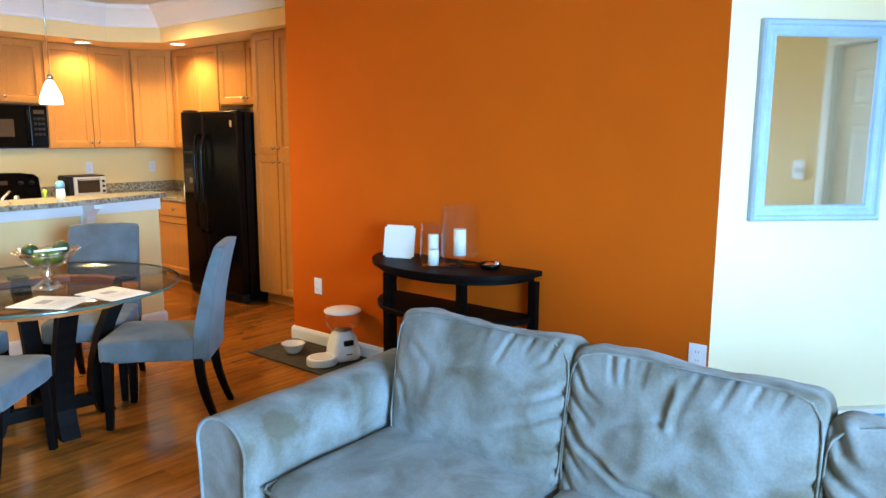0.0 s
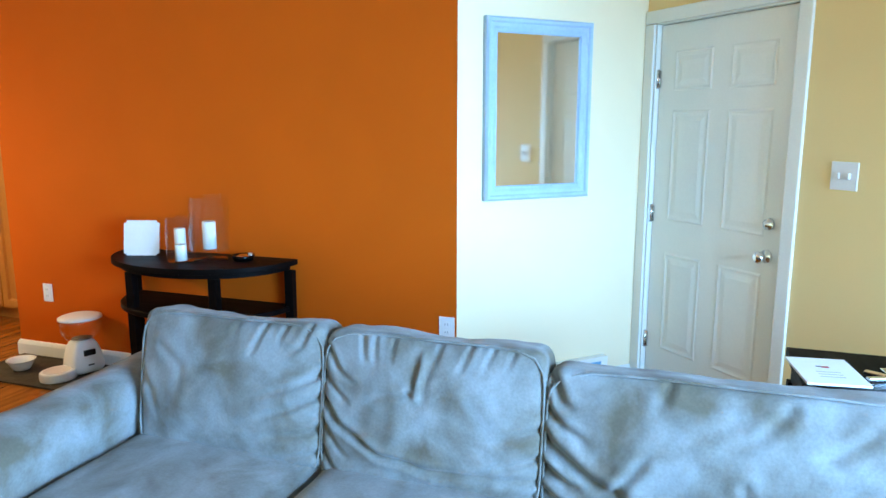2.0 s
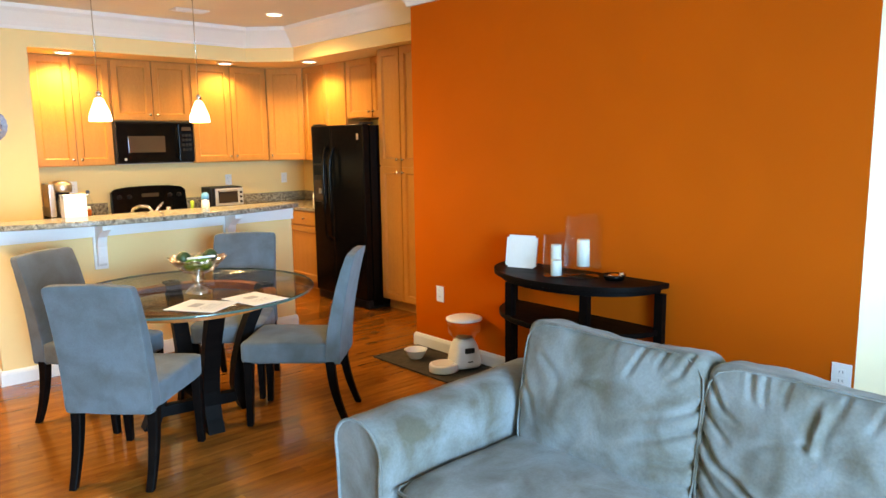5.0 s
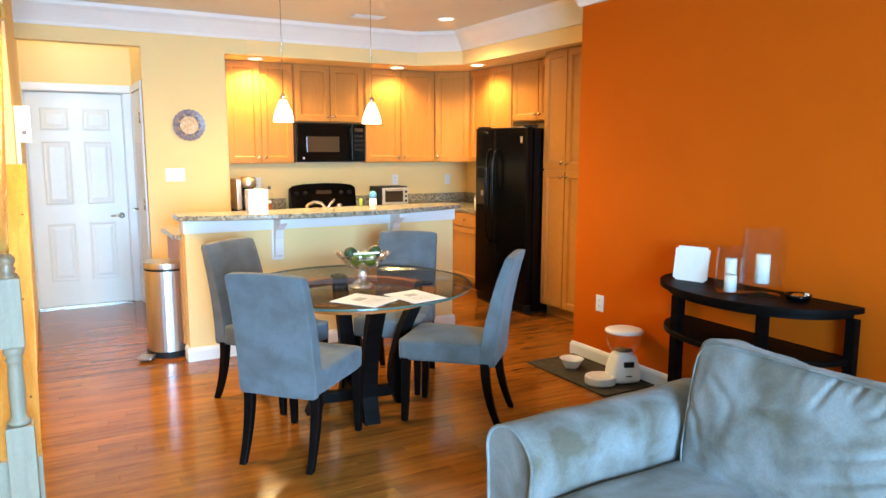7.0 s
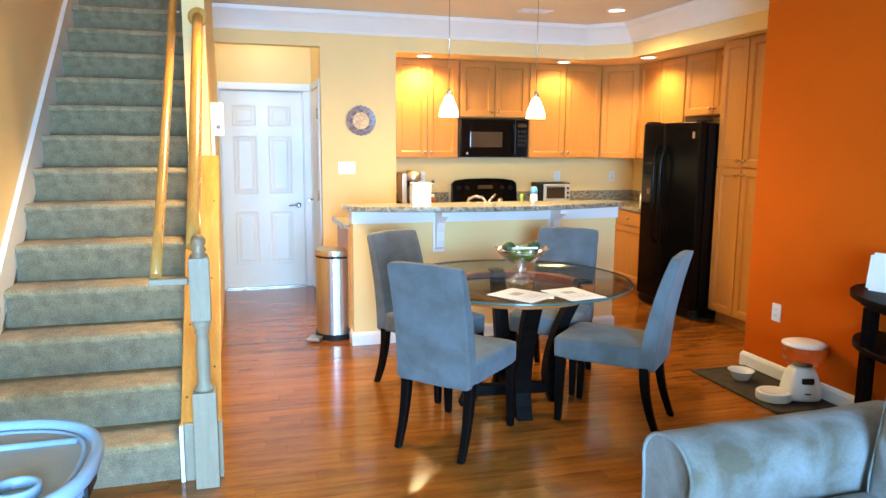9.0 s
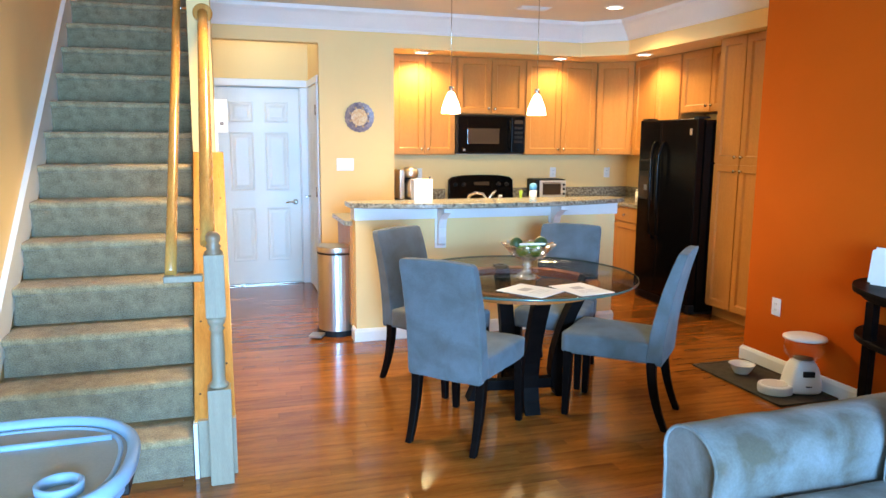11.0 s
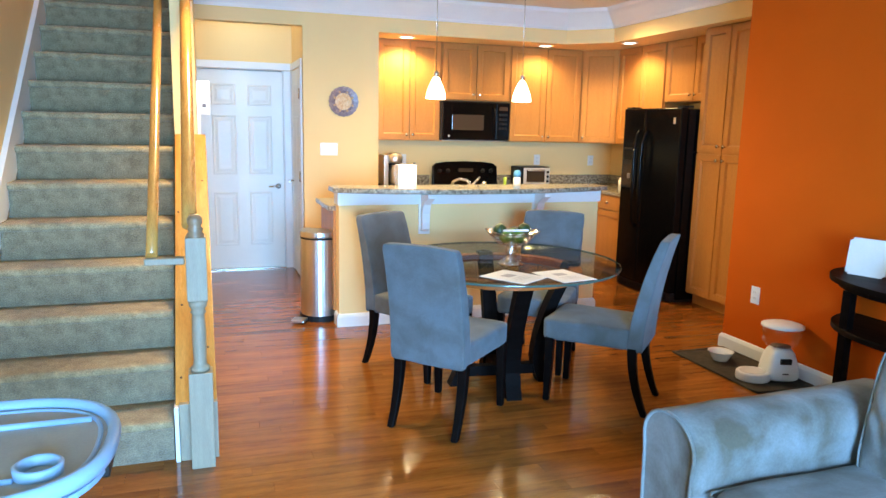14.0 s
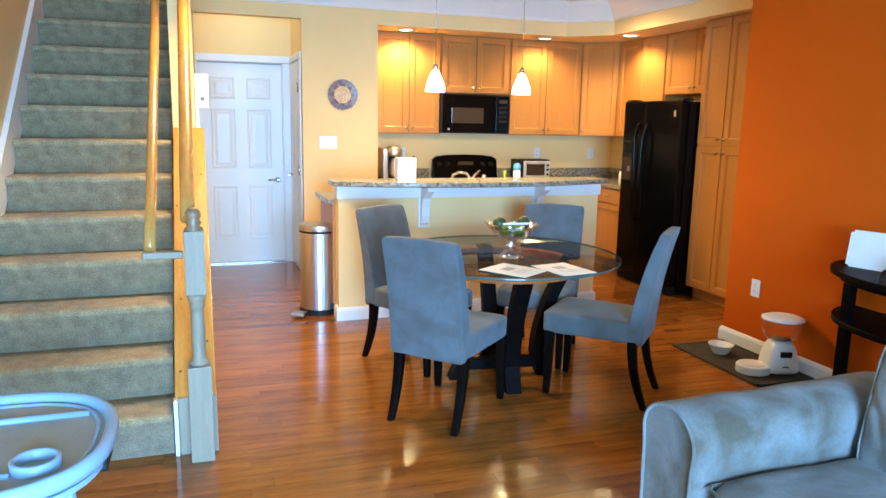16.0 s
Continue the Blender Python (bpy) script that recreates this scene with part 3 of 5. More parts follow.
def cabinet_door(parent, x0, x1, z0, z1, y, knob_at=None, frame=0.055):
    """A framed door with a sunk panel, its face at y on the -y side."""
    bm = bmesh.new()
    t = 0.02
    for a, b, c, d in ((x0, x0 + frame, z0, z1), (x1 - frame, x1, z0, z1), (x0 + frame, x1 - frame, z0, z0 + frame), (x0 + frame, x1 - frame, z1 - frame, z1)):
        box(bm, a, b, y - t, y - 0.001, c, d)
    door = part("door", bm, MAPLE, parent)
    bm = bmesh.new()
    rings = []
    for d, o in ((0.0, -t + 0.002), (0.012, -0.006), (0.03, -0.006)):
        rings.append([bm.verts.new(v) for v in ((x0 + frame + d, y + o, z0 + frame + d), (x1 - frame - d, y + o, z0 + frame + d), (x1 - frame - d, y + o, z1 - frame - d), (x0 + frame + d, y + o, z1 - frame - d))])
    for a, b in zip(rings, rings[1:]):
        for k in range(4):
            bm.faces.new((a[k], a[(k + 1) % 4], b[(k + 1) % 4], b[k]))
    bm.faces.new(rings[-1])
    bmesh.ops.recalc_face_normals(bm, faces=bm.faces)
    part("panel", bm, MAPLE, door)
    if knob_at:
        knob(door, knob_at[0], y - t, knob_at[1], 0)
    return door


def cabinet(name, m, w, depth, z0, z1, doors, label, knob_low=True, drawer=0.0, toe=0.0, category="cabinet", rail_at=None):
    """A cabinet with its front on the local -y side (front at y 0), from x 0 to w."""
    c = thing(name, m, label, category, "kitchen cabinets")
    bm = slab(0, w, 0.0, depth, z0 + toe, z1)
    part("body", bm, MAPLE, c)
    if toe:
        part("toe_kick", slab(0.0, w, 0.07, depth, z0, z0 + toe - 0.001), MAPLE, c)
    gap = 0.012
    each = (w - gap * (doors + 1)) / doors
    top = z1 - 0.012
    if drawer:
        for i in range(doors):
            x0 = gap + i * (each + gap)
            d = part("drawer_front", slab(x0, x0 + each, -0.02, -0.001, top - drawer, top, 0.004), MAPLE, c)
            knob(d, x0 + each / 2, -0.02, top - drawer / 2, 0)
        top -= drawer + 0.014
    spans = [(z0 + toe + 0.012, top)] if not rail_at else [(z0 + toe + 0.012, rail_at - 0.008), (rail_at + 0.008, top)]
    for s0, s1 in spans:
        for i in range(doors):
            x0 = gap + i * (each + gap)
            inner = x0 + each - 0.03 if i < doors / 2 and doors > 1 else x0 + 0.03
            low = knob_low if not rail_at else s0 > 1
            cabinet_door(c, x0, x0 + each, s0, s1, 0.0, (inner, s0 + 0.05 if low else s1 - 0.05))
    return c


UB, UT = 1.374, 2.386
cabinet("wall_cabinet", pose(1.758, 7.55, 0), 0.684, 0.305, UB, UT, 2, "honey maple two-door wall cabinet beside the microwave")
cabinet("wall_cabinet", pose(2.447, 7.55, 0), 0.779, 0.305, 1.80, UT, 2, "short honey maple cabinet above the microwave")
cabinet("wall_cabinet", pose(3.228, 7.55, 0), 0.868, 0.305, UB, UT, 2, "honey maple two-door wall cabinet above the toaster")
# diagonal corner unit
c = thing("corner_cabinet", pose(4.102, 7.55, 0, 0, 0, -45), "honey maple diagonal corner wall cabinet", "cabinet", "kitchen cabinets")
bm = bmesh.new()
prism(bm, [(0, 0), (0.43, 0), (0.645, 0.215), (0.22, 0.64), (-0.215, 0.215)], UB, UT)
part("body", bm, MAPLE, c)
cabinet_door(c, 0.02, 0.41, UB + 0.012, UT - 0.012, 0.0, (0.05, UB + 0.06))
cabinet("wall_cabinet", pose(4.406, 7.246, 0, 0, 0, -90), 0.822, 0.29, UB, UT, 2, "honey maple two-door wall cabinet on the side wall")
cabinet("fridge_cabinet", pose(4.406, 6.415, 0, 0, 0, -90), 0.88, 0.29, 1.80, UT, 2, "short honey maple cabinet above the refrigerator")
cabinet("pantry_cabinet", pose(4.135, 5.53, 0, 0, 0, -90), 0.64, 0.585, 0.0, UT, 2, "tall honey maple pantry with four doors", toe=0.10, rail_at=1.345)
cabinet("base_cabinet", pose(1.731, 7.225, 0), 0.70, 0.6, 0.0, 0.852, 2, "honey maple base cabinet beside the range", False, 0.14, 0.10)
cabinet("base_cabinet", pose(3.234, 7.225, 0), 0.80, 0.6, 0.0, 0.852, 2, "honey maple base cabinet under the toaster", False, 0.14, 0.10)
cabinet("base_cabinet", pose(4.10, 7.215, 0, 0, 0, -90), 0.79, 0.62, 0.0, 0.852, 1, "honey maple base cabinet with a drawer beside the refrigerator", False, 0.14, 0.10)
top = thing("back_countertop", pose(0, 0, 0), "speckled brown granite counter along the kitchen walls", "countertop")
bm = bmesh.new()
prism(bm, [(3.234, 7.195), (4.07, 7.195), (4.07, 6.425), (4.743, 6.425), (4.743, 7.883), (3.234, 7.883)], 0.853, 0.888)
part("slab", soft(bm, 0.006, 2), GRANITE, top)
part("slab", slab(1.69, 2.436, 7.195, 7.883, 0.853, 0.888, 0.006), GRANITE, top)
part("backsplash", slab(3.234, 4.743, 7.863, 7.884, 0.890, 0.992, 0.003), GRANITE, top)
part("backsplash", slab(1.69, 2.436, 7.863, 7.884, 0.890, 0.992, 0.003), GRANITE, top)
part("backsplash", slab(4.721, 4.743, 6.425, 7.859, 0.890, 0.992, 0.003), GRANITE, top)

# refrigerator: front faces -x
f = thing("refrigerator", pose(3.95, 6.415, 0, 0, 0, -90), "black side-by-side refrigerator with an ice dispenser", "refrigerator")
part("body", slab(0.0, 0.875, 0.075, 0.74, 0.03, 1.715, 0.008), BLACKGLOSS, f)
part("freezer_door", slab(0.003, 0.345, 0.0, 0.07, 0.09, 1.725, 0.015, 3), BLACKGLOSS, f)
part("fridge_door", slab(0.353, 0.872, 0.0, 0.07, 0.09, 1.725, 0.015, 3), BLACKGLOSS, f)
part("grille", slab(0.01, 0.865, 0.02, 0.08, 0.012, 0.085, 0.004), BLACKMATT, f)
for k in range(4):
    part("grille_slot", slab(0.06, 0.815, 0.016, 0.0195, 0.024 + k * 0.015, 0.030 + k * 0.015), BLACKGLOSS, f)
for x in (0.295, 0.40):
    sway = 0.012 if x > 0.35 else -0.012
    part("handle", tube([(x, 0.0, 0.62), (x, -0.05, 0.67), (x, -0.062, 0.95), (x, -0.062, 1.25), (x + sway * 0.4, -0.055, 1.40), (x + sway, -0.03, 1.49), (x + sway * 1.4, 0.0, 1.52)], 0.015, 10), BLACKGLOSS, f, "curved black door handle")
d = part("dispenser", slab(0.035, 0.255, -0.012, -0.001, 0.98, 1.36, 0.006), BLACKMATT, f)
part("dispenser_well", slab(0.055, 0.235, -0.016, -0.0125, 1.0, 1.20, 0.002), DARKGLASS, d)
part("dispenser_panel", slab(0.055, 0.235, -0.016, -0.0125, 1.25, 1.34, 0.002), BLACKGLOSS, d)
part("dispenser_lever", slab(0.15, 0.185, -0.03, -0.017, 1.07, 1.12, 0.004), STEEL, d)
part("badge", slab(0.77, 0.80, -0.003, -0.0005, 1.585, 1.64, 0.001), STEEL, f, "small silver emblem")
for x in (0.05, 0.82):
    part("hinge_cap", slab(x - 0.04, x + 0.04, 0.02, 0.13, 1.726, 1.742, 0.004), BLACKMATT, f)
for x in (0.06, 0.81):
    part("foot", slab(x - 0.03, x + 0.03, 0.1, 0.65, 0.0, 0.03), BLACKMATT, f)

# microwave
mw = thing("microwave", pose(2.436, 7.453, 1.385) @ Matrix.Diagonal((1.085, 1, 1.06, 1)), "black over-the-range microwave with a window", "microwave")
part("body", slab(0, 0.705, 0.03, 0.39, 0, 0.385, 0.006), BLACKMATT, mw)
part("door", slab(0.002, 0.555, 0.0, 0.03, 0.01, 0.375, 0.01, 3), BLACKGLOSS, mw)
part("window", slab(0.10, 0.43, -0.004, 0.004, 0.10, 0.25, 0.003), DARKGLASS, mw, "brownish dark window")
part("control_panel", slab(0.56, 0.703, 0.0, 0.03, 0.01, 0.375, 0.008), BLACKGLOSS, mw)
part("display", slab(0.59, 0.68, -0.002, 0.001, 0.30, 0.335), DARKGLASS, mw)
for r in range(4):
    for q in range(3):
        part("button", slab(0.59 + q * 0.032, 0.614 + q * 0.032, -0.002, 0.001, 0.11 + r * 0.045, 0.135 + r * 0.045), BLACKMATT, mw)
part("handle", tube([(0.535, 0.0, 0.05), (0.535, -0.035, 0.08), (0.535, -0.035, 0.31), (0.535, 0.0, 0.34)], 0.010, 8), BLACKGLOSS, mw)
part("badge", slab(0.06, 0.08, -0.002, 0.001, 0.03, 0.05), STEEL, mw)
part("vent", slab(0.01, 0.695, 0.04, 0.3, -0.006, -0.0005), STEEL, mw)

# range
rg = thing("range", pose(2.447, 7.195, 0) @ Matrix.Diagonal((1.085, 1, 0.975, 1)), "black freestanding electric range with a raised control panel", "stove")
part("body", slab(0, 0.70, 0.03, 0.62, 0.03, 0.90, 0.006), BLACKGLOSS, rg)
part("oven_door", slab(0.005, 0.695, 0.0, 0.03, 0.20, 0.80, 0.01), BLACKGLOSS, rg)
part("cooktop", slab(-0.003, 0.703, 0.0, 0.56, 0.901, 0.915, 0.004), DARKGLASS, rg)
bm = bmesh.new()
pts = [(0.0, 0.905), (0.70, 0.905), (0.70, 1.12), (0.66, 1.155), (0.55, 1.172), (0.35, 1.178), (0.15, 1.172), (0.04, 1.155), (0.0, 1.12)]
fr = [bm.verts.new((x, 0.55 + 0.04 * (z - 0.9) / 0.27, z)) for x, z in pts]
bk = [bm.verts.new((x, 0.625, z)) for x, z in pts]
bm.faces.new(fr)
bm.faces.new(bk[::-1])
for i in range(len(pts)):
    j = (i + 1) % len(pts)
    bm.faces.new((fr[i], fr[j], bk[j], bk[i]))
bmesh.ops.recalc_face_normals(bm, faces=bm.faces)
part("control_panel", soft(bm, 0.006, 2), BLACKGLOSS, rg)
part("panel_display", slab(0.27, 0.43, 0.560, 0.575, 1.06, 1.10), DARKGLASS, rg)
for x in (0.07, 0.16, 0.54, 0.63):
    bm = lathe([(0, 0), (0.024, 0), (0.02, 0.02), (0, 0.022)], 16)
    bmesh.ops.rotate(bm, matrix=Matrix.Rotation(radians(90), 3, "X"), verts=bm.verts)
    ob = part("knob", bm, BLACKMATT, rg)
    ob.location = (x, 0.574, 1.07)
part("handle", tube([(0.05, 0.0, 0.76), (0.05, -0.04, 0.76), (0.65, -0.04, 0.76), (0.65, 0.0, 0.76)], 0.011, 8), BLACKGLOSS, rg)
for x in (0.05, 0.62):
    part("foot", slab(x, x + 0.04, 0.06, 0.6, 0, 0.03), BLACKMATT, rg)

# breakfast bar: half wall, granite top, corbels, sink counter behind
BX0, BX1, BY = 1.0, 3.19, 5.556
bar = thing("breakfast_bar", pose(0, 0, 0), "yellow half-wall breakfast bar with white trim", "breakfast bar")
part("half_wall", slab(BX0, BX1, BY, BY + 0.12, 0, 0.985), CREAM, bar)
part("apron", slab(BX0 - 0.012, BX1 + 0.012, BY - 0.018, BY + 0.138, 0.93, 1.024, 0.004), TRIM, bar, "white painted apron")
for x in (1.66, 2.62):
    bm = bmesh.new()
    pr = [(-0.018, 1.02), (-0.20, 1.02), (-0.20, 0.99), (-0.15, 0.975), (-0.085, 0.93), (-0.06, 0.86), (-0.06, 0.79), (-0.05, 0.74), (-0.018, 0.72)]
    lo = [bm.verts.new((x - 0.03, BY + y, z)) for y, z in pr]
    hi = [bm.verts.new((x + 0.03, BY + y, z)) for y, z in pr]
    bm.faces.new(lo)
    bm.faces.new(hi[::-1])
    for i in range(len(pr)):
        j = (i + 1) % len(pr)
        bm.faces.new((lo[i], lo[j], hi[j], hi[i]))
    bmesh.ops.recalc_face_normals(bm, faces=bm.faces)
    part("corbel", bm, TRIM, bar, "white scrolled corbel")
    part("corbel_plate", slab(x - 0.045, x + 0.045, BY - 0.017, BY - 0.001, 0.70, 0.928, 0.003), TRIM, bar)
part("baseboard", run([(BX1, BY + 0.12), (BX1, BY), (BX0, BY), (BX0, BY + 0.12)], BASE), TRIM, bar, "white baseboard")
bm = bmesh.new()
front = [(BX0 - 0.05 + (BX1 - BX0 + 0.10) * i / 24, BY - 0.05 - 0.23 * max(0.0, math.sin(math.pi * i / 24)) ** 0.8) for i in range(25)]
prism(bm, front + [(BX1 + 0.05, BY + 0.17), (BX0 - 0.05, BY + 0.17)], 1.026, 1.064)
single("bar_countertop", soft(bm, 0.008, 2), GRANITE, pose(0, 0, 0), "curved speckled granite bar top", "countertop")
sink = thing("sink_cabinet", pose(0, 0, 0), "low sink counter behind the breakfast bar", "cabinet")
part("body", slab(BX0 - 0.02, BX1 - 0.02, BY + 0.121, BY + 0.70, 0.10, 0.875), MAPLE, sink)
part("toe_kick", slab(BX0 + 0.02, BX1 - 0.06, BY + 0.121, BY + 0.63, 0.0, 0.099), MAPLEDARK, sink)
part("worktop", slab(BX0 - 0.06, BX1, BY + 0.121, BY + 0.74, 0.876, 0.912, 0.006), GRANITE, sink)
fa = thing("sink_faucet", pose(2.155, 5.86, 0.912) @ Matrix.Scale(0.85, 4), "arched chrome kitchen faucet", "faucet")
part("base", lathe([(0, 0), (0.028, 0), (0.026, 0.03), (0.018, 0.05), (0.016, 0.12), (0, 0.12)], 20), CHROME, fa)
part("spout", tube([(0, 0, 0.10), (0, 0.0, 0.16), (-0.03, 0.02, 0.205), (-0.09, 0.06, 0.215), (-0.14, 0.09, 0.19), (-0.15, 0.1, 0.16)], 0.014, 10), CHROME, fa)
part("lever", tube([(0.0, 0.0, 0.12), (0.05, 0.0, 0.19), (0.10, 0, 0.235)], 0.012, 8), CHROME, fa)
sp = thing("side_sprayer", pose(2.28, 5.86, 0.912), "small chrome side sprayer beside the sink", "sprayer")
part("body", lathe([(0, 0), (0.02, 0), (0.018, 0.03), (0.012, 0.05), (0.016, 0.12), (0.02, 0.16), (0, 0.17)], 16), CHROME, sp)

# things on the counters
cm = thing("coffee_maker", pose(1.915, 7.561, 0.888) @ Matrix.Scale(1.05, 4), "silver and black drip coffee maker", "coffee maker")
part("base", slab(-0.10, 0.10, -0.12, 0.12, 0, 0.03, 0.01), BLACKMATT, cm)
part("tower", slab(-0.10, -0.05, -0.12, 0.12, 0.03, 0.32, 0.01), STEEL, cm)
part("water_tank", slab(-0.048, 0.10, 0.02, 0.12, 0.03, 0.26, 0.008), BLACKMATT, cm)
part("brew_head", lathe([(0, 0.24), (0.075, 0.24), (0.08, 0.26), (0.08, 0.31), (0.06, 0.335), (0, 0.34)], 24, centre=(0.03, -0.03, 0)), STEEL, cm)
part("carafe", lathe([(0, 0.032), (0.055, 0.032), (0.062, 0.06), (0.06, 0.16), (0.045, 0.2), (0.04, 0.22)], 24, centre=(0.03, -0.05, 0)), STEEL, cm)
bt = thing("paper_box", pose(1.565, 5.74, 0.912), "white box-shaped tissue holder on the counter", "box")
part("body", slab(-0.075, 0.075, -0.05, 0.05, 0, 0.295, 0.008), WHITEPLASTIC, bt)
part("lid", slab(-0.077, 0.077, -0.052, 0.052, 0.296, 0.31, 0.005), WHITEPLASTIC, bt)
bo = thing("soap_bottle", pose(2.187, 7.616, 0.888) @ Matrix.Scale(1.05, 4), "clear bottle with a dark cap by the range", "bottle")
part("body", lathe([(0, 0), (0.035, 0), (0.036, 0.12), (0.03, 0.16), (0.013, 0.19), (0.013, 0.21)], 20), CLEAR, bo)
part("cap", lathe([(0, 0.24), (0.015, 0.24), (0.015, 0.211), (0, 0.211)], 14), INK, bo)
jr = thing("spice_jar", pose(2.122, 7.409, 0.888) @ Matrix.Scale(1.05, 4), "small amber spice jar", "jar")
part("body", lathe([(0, 0), (0.025, 0), (0.025, 0.075), (0.02, 0.085), (0, 0.085)], 16), CHERRY, jr)
part("lid", lathe([(0, 0.086), (0.021, 0.086), (0.021, 0.11), (0, 0.11)], 16), WHITEPLASTIC, jr)
bb = thing("baby_bottle", pose(2.665, 6.05, 0.912), "white bottle with a blue cap", "bottle")
part("body", lathe([(0, 0), (0.033, 0), (0.034, 0.15), (0.03, 0.185), (0, 0.19)], 18), WHITEPLASTIC, bb)
part("cap", lathe([(0, 0.191), (0.032, 0.191), (0.033, 0.225), (0.022, 0.245), (0, 0.25)], 18), BLUEPLASTIC, bb)
gb = thing("dish_brush", pose(2.55, 6.05, 0.912), "small green scrub brush", "brush")
part("head", lathe([(0, 0), (0.025, 0), (0.022, 0.03), (0.01, 0.05), (0.012, 0.15), (0.018, 0.18), (0, 0.19)], 14), GREENPLASTIC, gb)
to = thing("toaster_oven", pose(3.385, 7.529, 0.888) @ Matrix.Scale(0.92, 4), "black and silver toaster oven with a glass door", "toaster oven")
part("body", slab(0, 0.40, 0.02, 0.28, 0.015, 0.235, 0.012), BLACKMATT, to)
part("front_frame", slab(0.05, 0.395, 0.0, 0.02, 0.02, 0.22, 0.004), ALUMINIUM, to)
part("glass_door", slab(0.085, 0.325, -0.006, 0.002, 0.05, 0.20, 0.003), DARKGLASS, to)
part("handle", tube([(0.10, -0.005, 0.19), (0.10, -0.03, 0.19), (0.31, -0.03, 0.19), (0.31, -0.005, 0.19)], 0.007, 8), STEEL, to)
for z in (0.06, 0.115, 0.17):
    bm = lathe([(0, 0), (0.015, 0), (0.013, 0.015), (0, 0.016)], 14)
    bmesh.ops.rotate(bm, matrix=Matrix.Rotation(radians(90), 3, "X"), verts=bm.verts)
    ob = part("dial", bm, BLACKMATT, to)
    ob.location = (0.365, -0.001, z)
for x in (0.04, 0.34):
    part("foot", slab(x, x + 0.03, 0.04, 0.26, 0, 0.016), BLACKMATT, to)
wb = thing("white_canister", pose(4.303, 6.932, 0.888), "small white canister on the granite by the refrigerator", "canister")
part("body", lathe([(0, 0), (0.035, 0), (0.036, 0.11), (0, 0.112)], 18), WHITEPLASTIC, wb)
part("lid", lathe([(0, 0.113), (0.03, 0.113), (0.03, 0.135), (0, 0.138)], 18), WHITEPLASTIC, wb)


def wall_plate(name, m, w, h, kind, label, gangs=1):
    """A plate whose face is on the local -y side, centred."""
    p = thing(name, m, label, "outlet" if kind == "outlet" else "switch")
    part("plate", slab(-w / 2, w / 2, -0.007, -0.0005, -h / 2, h / 2, 0.003), WHITEPLASTIC, p)
    for g in range(gangs):
        x = (g - (gangs - 1) / 2) * 0.046
        if kind == "outlet":
            for z in (-0.021, 0.021):
                so = part("socket", slab(x - 0.017, x + 0.017, -0.010, -0.0072, z - 0.014, z + 0.014, 0.002), WHITEPLASTIC, p)
                for dx in (-0.007, 0.007):
                    part("slot", slab(x + dx - 0.0015, x + dx + 0.0015, -0.0106, -0.0101, z - 0.004, z + 0.006), INK, so)
        else:
            part("toggle", slab(x - 0.006, x + 0.006, -0.018, -0.0072, -0.012, 0.012, 0.002), WHITEPLASTIC, p)
    return p


wall_plate("wall_outlet", pose(WALLX, 4.10, 0.441, 0, 0, -90), 0.075, 0.118, "outlet", "white duplex outlet on the orange wall")
wall_plate("wall_outlet", pose(WALLX, 1.372, 0.468, 0, 0, -90), 0.085, 0.122, "outlet", "white outlet plate near the corner of the orange wall")
wall_plate("wall_outlet", pose(3.755, 7.886, 1.165), 0.075, 0.118, "outlet", "white outlet on the kitchen wall")
wall_plate("wall_outlet", pose(4.465, 7.886, 1.16), 0.075, 0.118, "outlet", "white outlet in the kitchen corner")
wall_plate("wall_outlet", pose(2.133, 7.886, 1.16), 0.075, 0.118, "outlet", "white outlet beside the coffee maker")
wall_plate("light_switch", pose(1.196, 7.126, 1.29), 0.165, 0.118, "switch", "white triple light switch by the hall", 3)
wall_plate("light_switch", ENTRY @ pose(1.237, 0, 1.307), 0.12, 0.118, "switch", "white double light switch by the front door", 2)

# plate on the wall: scalloped mosaic dish
dp = thing("decorative_plate", pose(1.335, 7.122, 1.735, 90, 0, 0), "round purple and amber mosaic plate on the wall", "plate")
bm = bmesh.new()
n = 72
def scallop(r, z, amount):
    return [bm.verts.new(((r + amount * math.cos(i * 2 * math.pi * 20 / n)) * math.cos(2 * math.pi * i / n), (r + amount * math.cos(i * 2 * math.pi * 20 / n)) * math.sin(2 * math.pi * i / n), z)) for i in range(n)]
rings = [scallop(0.138, 0.0, 0.003), scallop(0.14, 0.018, 0.003), scallop(0.10, 0.012, 0.001), scallop(0.078, 0.006, 0)]
for a, b in zip(rings, rings[1:]):
    for i in range(n):
        j = (i + 1) % n
        bm.faces.new((a[i], a[j], b[j], b[i]))
bmesh.ops.recalc_face_normals(bm, faces=bm.faces)
part("rim", bm, PLATEBLUE, dp)
part("centre", lathe([(0, 0.008), (0.04, 0.0075), (0.079, 0.0065)], 40), PLATEGOLD, dp, "amber mosaic centre")
for k in range(16):
    a = 2 * math.pi * k / 16
    ob = part("petal", lathe([(0, 0.006), (0.009, 0.005), (0.011, 0.0)], 10), PLATEGOLD if k % 2 else PLATEBLUE, dp)
    ob.location = (0.092 * math.cos(a), 0.092 * math.sin(a), 0.010)

